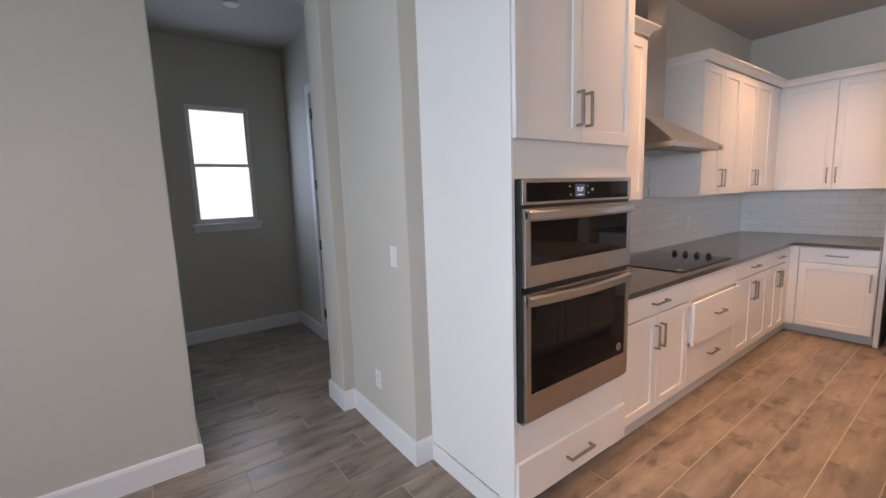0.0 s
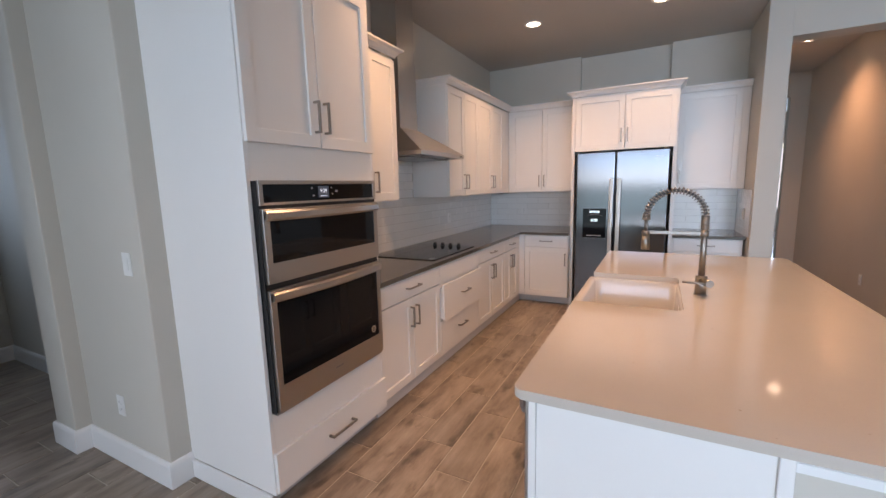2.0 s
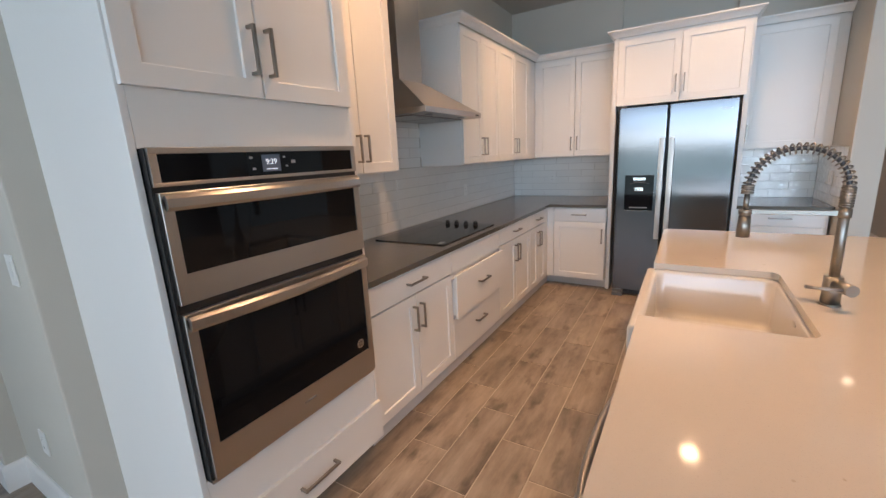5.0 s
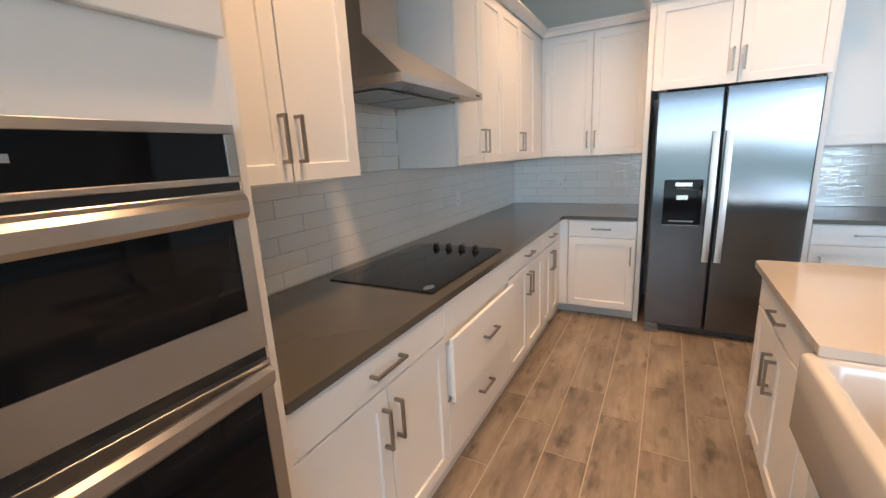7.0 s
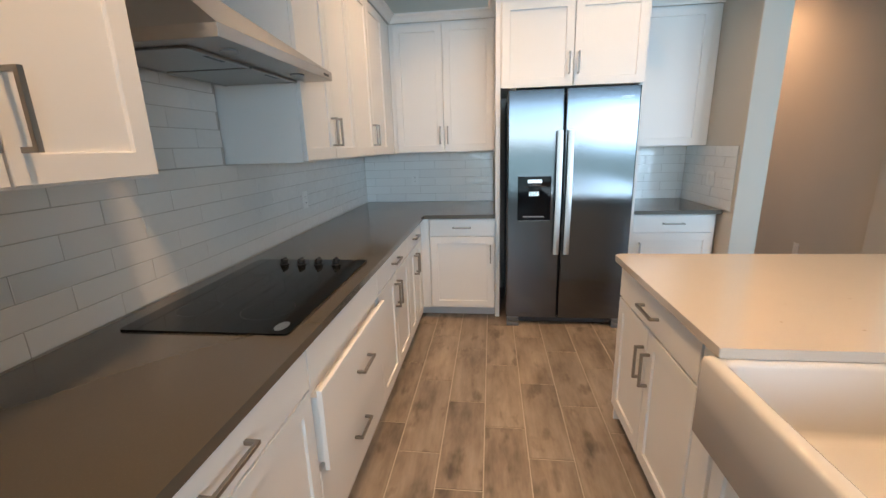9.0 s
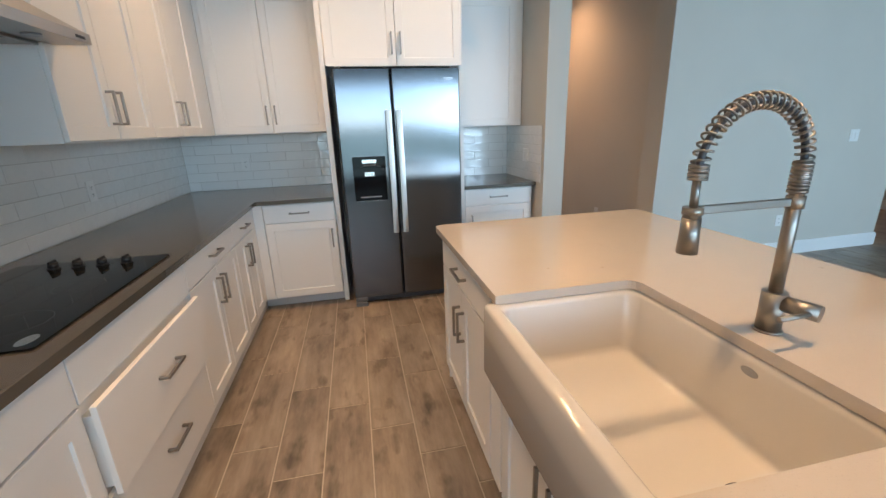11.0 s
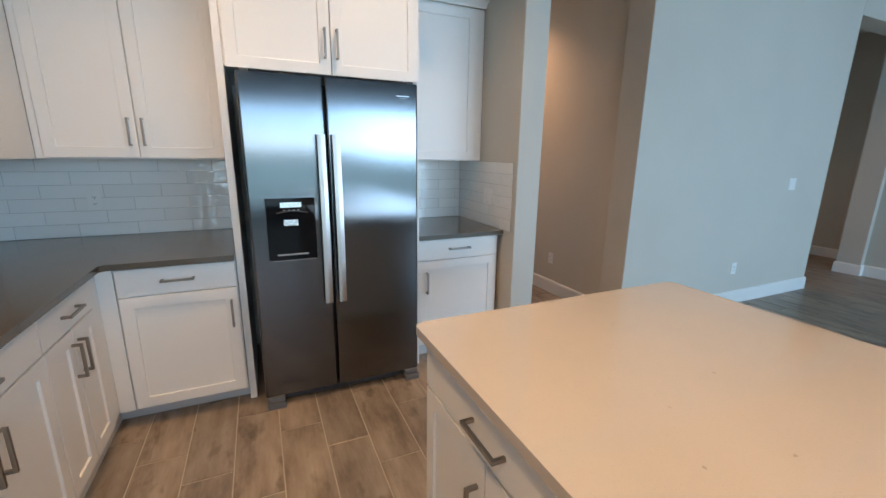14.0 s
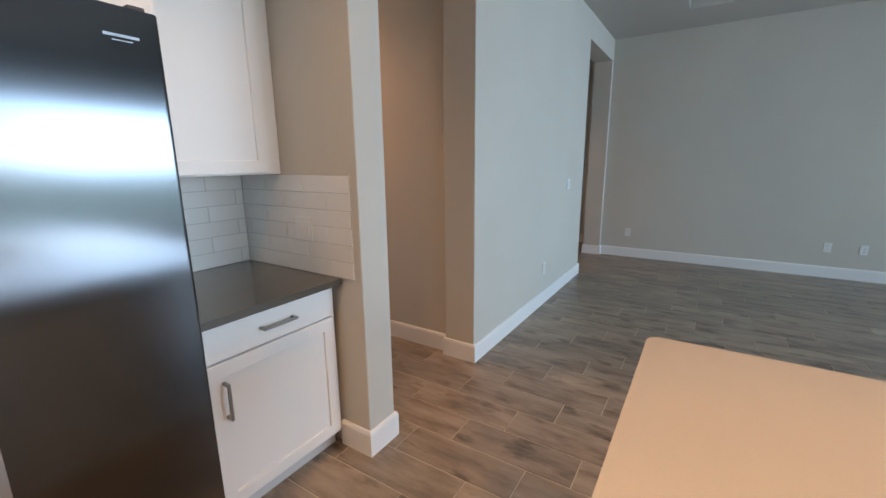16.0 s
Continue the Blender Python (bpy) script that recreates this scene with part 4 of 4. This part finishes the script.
bm = bmesh.new()
fbox(bm, DF, 0.205, 0.365, 0.900, 0.908, -0.045, 0.006, 0.002)
part("drip_tray", bm, GREYPLASTIC, disp)
bm = bmesh.new()
fbox(bm, DF, A[0] + 0.006, A[1] - 0.006, A[2] - 0.0025, A[2] + 0.0005, 0.002, 0.0125, 0.0008)
part("lower_rim", bm, LOGO, disp, "thin bright lower rim")
bm = bmesh.new()
fbox(bm, DF, -0.388, -0.312, 1.756, 1.763, 0.0003, 0.0010)
fbox(bm, DF, -0.372, -0.328, 1.747, 1.750, 0.0003, 0.0010)
part("badge", bm, LOGO_DULL, dr, "small silver badge")
bm = bmesh.new()
box(bm, 4.925, -0.43, 0.012, 4.95, 0.48, 0.062, 0.003)
for k in range(12):
    box(bm, 4.922, -0.30 + k * 0.055, 0.024, 4.926, -0.262 + k * 0.055, 0.05)
part("toe_grille", bm, DARKGREY, fr)
for y0, y1 in ((-0.436, -0.345), (0.385, 0.484)):
    bm = bmesh.new()
    box(bm, 4.850, y0, 0.0, 4.960, y1, 0.034, 0.004)
    box(bm, 4.868, y0 + 0.004, 0.036, 4.960, y1 - 0.004, 0.064, 0.003)
    part("foot_cover", bm, FOOTGREY, fr)
for y in (-0.40, 0.45):
    bm = bmesh.new()
    box(bm, 4.90, y - 0.02, 1.828, 5.0, y + 0.02, 1.844, 0.004)
    part("hinge_cover", bm, DARKGREY, fr)

# ---- island ----
IX0, IX1, IY1 = 1.036, 3.738, -1.205
IF = ("y", -0.045, 1)
SX0, SX1, SY = 2.035, 2.765, -0.478
isl = thing("kitchen_island", (2.4, -0.5, 0), "white kitchen island with shaker doors and a painted knee wall", "island")
bm = bmesh.new()
for b in ((1.080, -0.62, 0.10, 2.02, -0.045, BT), (2.02, -0.62, 0.10, 2.80, -0.045, 0.655), (2.80, -0.62, 0.10, 3.700, -0.045, BT), (2.02, -0.62, 0.655, 2.80, -0.53, BT)):
    box(bm, *b)
part("body", bm, CABINET, isl)
bm = bmesh.new()
box(bm, 1.058, -0.615, 0.0, 1.080, -0.062, BT, 0.002)
part("end_panel", bm, CABINET, isl)
for a in ((1.049, -0.645, 0.0, 1.079, -0.6155, BT), (1.051, -0.0615, 0.0, 1.076, -0.040, BT)):
    bm = bmesh.new()
    box(bm, *a, 0.002)
    part("corner_post", bm, CABINET, isl)
bm = bmesh.new()
box(bm, 3.700, -0.62, 0.0, 3.713, -0.045, BT, 0.002)
part("end_panel", bm, CABINET, isl)
bm = bmesh.new()
box(bm, 1.079, -0.830, 0, 3.705, -0.646, 0.845)
part("knee_wall", bm, WALL, isl, "greige painted knee wall")
bm = bmesh.new()
sweep(bm, [(3.705, -0.830), (1.079, -0.830), (1.079, -0.646)][::-1], [(0, 0.838), (0.010, 0.838), (0.012, 0.862), (0.022, 0.872), (0.024, BT - 0.0005), (0, BT - 0.0005)])
box(bm, 1.079, -0.830, 0.8455, 3.705, -0.646, BT - 0.0005)
part("cap_trim", bm, TRIM, isl)
bm = bmesh.new()
sweep(bm, [(3.705, -0.830), (1.079, -0.830), (1.079, -0.646)][::-1], BASEPROF)
part("baseboard", bm, TRIM, isl)
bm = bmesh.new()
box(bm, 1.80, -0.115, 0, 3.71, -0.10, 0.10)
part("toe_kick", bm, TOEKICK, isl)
drawer_front(isl, IF, 2.905, 3.697, 0.712, 0.868, 0, True, 0.16)
door_front(isl, IF, 2.905, 3.308, 0.105, 0.708, 3.273, 0.545)
door_front(isl, IF, 3.308, 3.697, 0.105, 0.708, 3.343, 0.545)
door_front(isl, IF, 2.045, 2.405, 0.105, 0.640, 2.370, 0.50)
door_front(isl, IF, 2.405, 2.775, 0.105, 0.640, 2.440, 0.50)
plate((-0.740, 0.705), ("x", 1.079, -1), 0.078, "outlet")

dw = thing("dishwasher", (1.50, -0.3, 0), "stainless steel dishwasher built into the island", "dishwasher")
bm = bmesh.new()
box(bm, 1.090, -0.60, 0.09, 1.795, -0.046, 0.872)
part("tub", bm, BLACK, dw)
bm = bmesh.new()
box(bm, 1.088, -0.0455, 0.11, 1.795, -0.018, 0.872, 0.004)
dd = part("door", bm, STEEL, dw)
bm = bmesh.new()
n = 16
pts = [(1.13 + (1.755 - 1.13) * i / n, -0.018 + 0.012 + 0.045 * math.sin(math.pi * i / n) ** 0.6, 0.80) for i in range(n + 1)]
tube(bm, pts, 0.011)
part("handle", bm, STEEL, dd, "curved steel bar handle")
isl2 = thing("island_filler", (1.9, -0.03, 0), "narrow white filler panels beside the sink cabinet", "filler panel")
carcass(isl2, [(1.800, -0.0445, 0.10, 2.000, -0.028, 0.872)], "panel")
carcass(isl2, [(2.798, -0.0445, 0.10, 2.900, -0.028, 0.872)], "panel")

bm = bmesh.new()
pts = [(IX0, 0.005), (SX0, 0.005), (SX0, SY), (SX1, SY), (SX1, 0.005), (IX1, 0.005), (IX1, IY1), (IX0, IY1)]
prism(bm, rounded(pts, [0.03, 0.004, 0.035, 0.035, 0.004, 0.03, 0.03, 0.03]), BT, 0.914, 0.0035)
solid("island_countertop", bm, QUARTZ, "warm white speckled quartz island countertop with a sink cut-out", "countertop")

# farmhouse sink: outer shell, rim and bowl
sk = thing("farmhouse_sink", (2.41, -0.25, 0.645), "white fireclay apron-front sink set into the island", "sink")
bm = bmesh.new()


def loop_at(x0, y0, x1, y1, r, z):
    return [bm.verts.new((px, py, z)) for px, py in rounded([(x0, y0), (x1, y0), (x1, y1), (x0, y1)], [r] * 4, 6)]


AX0, AX1, AY0, AY1 = 2.005, 2.795, -0.513, 0.036
loops = [loop_at(AX0, AY0, AX1, AY1, 0.012, 0.645), loop_at(AX0, AY0, AX1, AY1, 0.014, 0.868), loop_at(AX0 + 0.004, AY0 + 0.004, AX1 - 0.004, AY1 - 0.004, 0.014, 0.877), loop_at(AX0 + 0.010, AY0 + 0.010, AX1 - 0.010, AY1 - 0.010, 0.014, 0.881),
         loop_at(AX0 + 0.030, AY0 + 0.030, AX1 - 0.030, AY1 - 0.034, 0.03, 0.881), loop_at(AX0 + 0.038, AY0 + 0.038, AX1 - 0.038, AY1 - 0.042, 0.035, 0.876), loop_at(AX0 + 0.043, AY0 + 0.043, AX1 - 0.043, AY1 - 0.047, 0.04, 0.866),
         loop_at(AX0 + 0.050, AY0 + 0.050, AX1 - 0.050, AY1 - 0.054, 0.040, 0.692), loop_at(AX0 + 0.054, AY0 + 0.054, AX1 - 0.054, AY1 - 0.058, 0.036, 0.678), loop_at(AX0 + 0.064, AY0 + 0.064, AX1 - 0.064, AY1 - 0.068, 0.030, 0.670), loop_at(AX0 + 0.080, AY0 + 0.080, AX1 - 0.080, AY1 - 0.084, 0.028, 0.668)]
for a, b in zip(loops, loops[1:]):
    for k in range(len(a)):
        f = bm.faces.new((a[k], a[(k + 1) % len(a)], b[(k + 1) % len(a)], b[k]))
        f.smooth = True
bm.faces.new(loops[0][::-1])
bm.faces.new(loops[-1])
bmesh.ops.recalc_face_normals(bm, faces=bm.faces)
part("basin", bm, SINK, sk)
bm = bmesh.new()
rod(bm, (2.17, -0.33, 0.6685), (2.17, -0.33, 0.671), 0.045, seg=28)
rod(bm, (2.17, -0.33, 0.671), (2.17, -0.33, 0.675), 0.030, 0.026, seg=28)
part("drain", bm, CHROME, sk)
bm = bmesh.new()
prism(bm, [(0.022 * math.cos(a * math.tau / 24), 0.011 * math.sin(a * math.tau / 24)) for a in range(24)], 0, 0.0012)
bm.transform(pose(2.330, -0.4680, 0.845, 90, 0, 180))
part("badge", bm, GREYPLASTIC, sk, "small oval maker's badge")

# pull-down faucet with a spring neck
fx, fy = 2.383, -0.562
fa = thing("faucet", (fx, fy, 0.914), "brushed steel spring-neck pull-down kitchen faucet", "faucet")
bm = bmesh.new()
rod(bm, (fx, fy, 0.9142), (fx, fy, 0.920), 0.031, seg=28)
rod(bm, (fx, fy, 0.920), (fx, fy, 1.016), 0.0265, seg=28)
part("base", bm, FAUCET, fa)
bm = bmesh.new()
rod(bm, (fx, fy, 1.016), (fx, fy, 1.280), 0.0145, seg=20)
part("riser", bm, FAUCET, fa)
bm = bmesh.new()
rod(bm, (fx - 0.02, fy - 0.006, 0.992), (fx - 0.085, fy - 0.030, 0.990), 0.0195, seg=20)
rod(bm, (fx - 0.075, fy - 0.026, 0.988), (fx - 0.086, fy + 0.088, 0.994), 0.006, seg=12)
part("lever", bm, FAUCET, fa)
R = 0.1325
neck = [(fx, fy, 1.300 + 0.005 * k) for k in range(3)]
neck += [(fx, fy + R - R * math.cos(a), 1.315 + R * math.sin(a)) for a in np.linspace(0, math.pi, 40)]
neck += [(fx, fy + 2 * R, 1.315 - 0.01 * k) for k in range(1, 3)]
bm = bmesh.new()
tube(bm, neck + [(fx, fy + 2 * R, 1.295 - 0.01 * k) for k in range(1, 8)], 0.0075)
part("hose", bm, DARKGREY, fa, "dark inner hose")
length = [0.0]
for p, q in zip(neck, neck[1:]):
    length.append(length[-1] + (Vector(q) - Vector(p)).length)


def along(s):
    i = max(k for k in range(len(length)) if length[k] <= s)
    i = min(i, len(neck) - 2)
    f = (s - length[i]) / (length[i + 1] - length[i])
    p, q = Vector(neck[i]), Vector(neck[i + 1])
    return p.lerp(q, f), (q - p).normalized()


bm = bmesh.new()
pts = []
turns, steps = 27, 14
for i in range(turns * steps + 1):
    s = length[-1] * i / (turns * steps)
    p, d = along(min(s, length[-1] - 1e-6))
    side = Vector((1, 0, 0))
    up = d.cross(side).normalized()
    a = i / steps * math.tau
    pts.append(p + (side * math.cos(a) + up * math.sin(a)) * 0.0165)
tube(bm, pts, 0.0029, 6)
part("spring", bm, FAUCET, fa, "coiled steel spring")
bm = bmesh.new()
rod(bm, (fx, fy, 1.250), (fx, fy, 1.321), 0.0165, seg=20)
collar = part("spring_collar", bm, FAUCET, fa)
for k in range(8):
    bm = bmesh.new()
    rod(bm, (fx, fy, 1.252 + k * 0.0085), (fx, fy, 1.2575 + k * 0.0085), 0.0195, seg=20)
    part("collar_ring", bm, FAUCET, collar)
bm = bmesh.new()
hy = fy + 2 * R
for k in range(4):
    rod(bm, (fx, hy, 1.295 + k * 0.0085), (fx, hy, 1.3005 + k * 0.0085), 0.0195, seg=20)
rod(bm, (fx, hy, 1.230), (fx, hy, 1.297), 0.0085, seg=16)
part("neck_end", bm, FAUCET, fa)
bm = bmesh.new()
rod(bm, (fx, hy, 1.138), (fx, hy, 1.216), 0.0215, 0.0185, seg=24)
rod(bm, (fx, hy, 1.216), (fx, hy, 1.234), 0.0185, 0.013, seg=24)
part("spray_head", bm, FAUCET, fa)
bm = bmesh.new()
box(bm, fx - 0.006, fy + 0.01, 1.222, fx + 0.006, hy - 0.012, 1.240, 0.002)
rod(bm, (fx, fy, 1.217), (fx, fy, 1.245), 0.0185, seg=20)
rod(bm, (fx, hy, 1.223), (fx, hy, 1.238), 0.0205, seg=20)
part("support_arm", bm, FAUCET, fa)

# ---- plates, lights ----
plate((1.368, 1.138), ("x", 5.777, -1), 0.072, "outlet")
for x in (2.362, 4.361):
    plate((x, 1.125), ("y", 1.8765, -1), 0.072, "outlet")
plate((5.28, 1.135), ("y", -1.162, 1), 0.118, "switch")
plate((-4.52, 1.19), ("x", 4.945, -1), 0.115, "switch")
plate((-3.80, 0.375), ("x", 4.945, -1), 0.072, "outlet")
for x in (4.565, 2.303, 1.981):
    plate((x, 0.374), ("y", -6.5, 1), 0.072, "outlet")
plate((5.95, 0.375), ("y", -2.36, 1), 0.072, "outlet")

first = None
# the four added downlights get the same fixture, though they stay unseen
for x, y in DOWNLIGHTS + [HALLLIGHT, (5.8, -5.0)]:
    if first is None:
        first = thing("recessed_light", (x, y, CEIL), "round white recessed ceiling downlight, switched on", "ceiling light", "recessed lights")
        bm = bmesh.new()
        n = 32
        rows = [[bm.verts.new((x + r * math.cos(a * math.tau / n), y + r * math.sin(a * math.tau / n), z)) for a in range(n)] for r, z in ((0.092, CEIL - 0.0005), (0.090, CEIL - 0.007), (0.070, CEIL - 0.009), (0.064, CEIL - 0.004))]
        for a, b in zip(rows, rows[1:]):
            for k in range(n):
                bm.faces.new((a[k], a[(k + 1) % n], b[(k + 1) % n], b[k]))
        part("trim_ring", bm, TRIM, first)
        bm = bmesh.new()
        rod(bm, (x, y, CEIL - 0.0045), (x, y, CEIL - 0.001), 0.066, seg=32)
        part("lens", bm, LENS, first, "glowing warm lens")
    else:
        copy_thing(first, pose(x, y, CEIL))

# ---- glass doors behind the walk and the garden beyond ----
for i, (a, b) in enumerate(WINDOWS):
    w = thing("window_%d" % (i + 2), (WX - 0.08, (a + b) / 2, 0), "large white framed sliding glass door", "window", "", "structure")
    bm = bmesh.new()
    F = ("x", WX - 0.12, 1)
    fbox(bm, F, a, b, 0, 0.06, 0, 0.08)
    fbox(bm, F, a, b, 2.44, 2.5, 0, 0.08)
    for k in range(4):
        u = a + 0.03 + (b - a - 0.06) * k / 3
        fbox(bm, F, u - 0.03, u + 0.03, 0.06, 2.44, 0, 0.08)
    part("window_frame", bm, TRIM, w)
w = thing("window_4", (13.25, -3.35, 0.69), "white framed double-hung window in the far room", "window", "", "structure")
bm = bmesh.new()
F = ("x", 13.3, -1)
for u0, u1, z0, z1 in ((-3.82, -3.77, 0.69, 2.44), (-2.93, -2.88, 0.69, 2.44), (-3.77, -2.93, 2.38, 2.44), (-3.77, -2.93, 0.69, 0.75), (-3.77, -2.93, 1.52, 1.58)):
    fbox(bm, F, u0, u1, z0, z1, 0, 0.06)
fbox(bm, F, -3.87, -2.83, 0.66, 0.69, 0.06, 0.14)
part("window_frame", bm, TRIM, w)
structure("backdrop", [(16.0, -9, -0.3, 16.1, 4, 2.4)], OUTSIDE_GLOW, "bright overexposed daylight beyond the far window", "backdrop")
bm = bmesh.new()
box(bm, -1500, -1500, -0.5, 1500, 1500, -0.16)
solid("ground", bm, LAWN, "green lawn reaching to the horizon", "ground", "", "structure")
structure("patio", [(-7.5, -6.6, -0.158, WX - 0.16, 3.0, -0.05)], PAVER, "pale paved patio outside the glass doors", "patio")


# ---- wall tiles ----
tile_meshes = {}


def tile_mesh(wide, high, axis):
    key = (round(wide, 3), round(high, 3), axis)
    if key not in tile_meshes:
        bm = bmesh.new()
        w, h, t, c = wide / 2, high / 2, 0.0025, 0.0012
        back = [(-w, -h, 0), (w, -h, 0), (w, h, 0), (-w, h, 0)]
        mids = [(x, y, t - c) for x, y, _ in back]
        face = [(x - math.copysign(c, x), y - math.copysign(c, y), t) for x, y, _ in back]
        vs = [[bm.verts.new(p) for p in row] for row in (back, mids, face)]
        for a, b in zip(vs, vs[1:]):
            for k in range(4):
                bm.faces.new((a[k], a[(k + 1) % 4], b[(k + 1) % 4], b[k]))
        bm.faces.new(vs[2])
        tile_meshes[key] = mesh_of("tile", bm, GLAZED)
    return tile_meshes[key]


TW, TH, TG = 0.305, 0.0800, 0.0022
rng = random.Random(5)


def tiled(name, turn, origin, length, z0, z1, shift, wall_label):
    """A tiled wall sheet; turn: degrees about z that bring its face from -y to its wall's outward way."""
    host = thing(name, origin, wall_label, "backsplash", "", "structure")
    m0 = Matrix.Translation(origin) @ pose(0, 0, 0, 0, 0, turn)
    bm = bmesh.new()
    box(bm, 0, -0.006, z0, length, -0.0005, z1)
    bm.transform(m0)
    part("grout", bm, GROUT, host)
    rows = math.ceil((z1 - z0) / TH - 0.05)
    for r in range(rows):
        za, zb = z0 + r * TH, min(z0 + (r + 1) * TH, z1)
        off = shift - (TW / 2 if r % 2 else 0)
        k = math.floor(-off / TW)
        while off + k * TW < length:
            a, b = max(0, off + k * TW), min(length, off + (k + 1) * TW)
            k += 1
            if b - a < 0.02 or zb - za < 0.02:
                continue
            ob = new("tile", tile_mesh(b - a - TG, zb - za - TG, 0))
            ob.parent = host
            ob.matrix_parent_inverse = Matrix.Translation(-Vector(origin))
            ob.matrix_basis = m0 @ pose((a + b) / 2, -0.0052, (za + zb) / 2, 90 + rng.uniform(-0.35, 0.35), rng.uniform(-0.1, 0.1), rng.uniform(-0.25, 0.25))


LAB = "glossy white wavy subway tile backsplash in running bond"
tiled("backsplash_north", 0, (1.959, 1.884, 0), 3.817, 0.9145, 1.397, 0.02, LAB)
tiled("backsplash_hood", 0, (2.690, 1.884, 0), 0.879, 1.3975, 2.50, -0.05, LAB)
tiled("backsplash_east", -90, (5.784, 1.876, 0), 1.288, 0.9145, 1.397, 0.10, LAB)
tiled("backsplash_side", -90, (5.784, -0.509, 0), 0.655, 0.9145, 1.397, 0.0, LAB)
tiled("backsplash_return", 180, (5.776, -1.1715, 0), 0.815, 0.9145, 1.397, 0.05, LAB)

# ---- floor tiles ----
PL, PW, PG = 0.6333, 0.2128, 0.005
floor = bpy.data.objects["floor"]


def plank_bm(bm, x, y, w, h):
    c = 0.002
    for_rows = []
    for q, z in ((0, -0.010), (0, -c), (c, 0.0)):
        for_rows.append([bm.verts.new((x + sx * (w / 2 - q), y + sy * (h / 2 - q), z)) for sx, sy in ((-1, -1), (1, -1), (1, 1), (-1, 1))])
    for a, b in zip(for_rows, for_rows[1:]):
        for k in range(4):
            bm.faces.new((a[k], a[(k + 1) % 4], b[(k + 1) % 4], b[k]))
    bm.faces.new(for_rows[2])


bm = bmesh.new()
plank_bm(bm, 0, 0, PL - PG, PW - PG)
plank = mesh_of("floor_tile", bm, WOODTILE)
far = bmesh.new()
count = 0
for j in range(-38, 25):
    y = 0.3236 + j * PW
    x0 = (3.375 + PL / 2 + j * PL / 3) % PL
    for i in range(-7, 23):
        x = x0 + i * PL
        if not (WX < x < 13.3 and -7.4 < y < 5.0):
            continue
        near = (0.9 < x < 5.2 and -0.15 < y < 1.4) or (-0.6 < x < 1.4 and 1.3 < y < 4.9) or (3.4 < x < 5.6 and -3.2 < y < -0.1)
        if near and count < 300:
            ob = new("floor_tile", plank)
            ob.parent = floor
            ob.location = (x, y, 0)
            count += 1
        else:
            plank_bm(far, x, y, PL - PG, PW - PG)
ob = part("floor_tiles_beyond", far, WOODTILE_FAR, floor)
tagged(ob, kind="stuff")
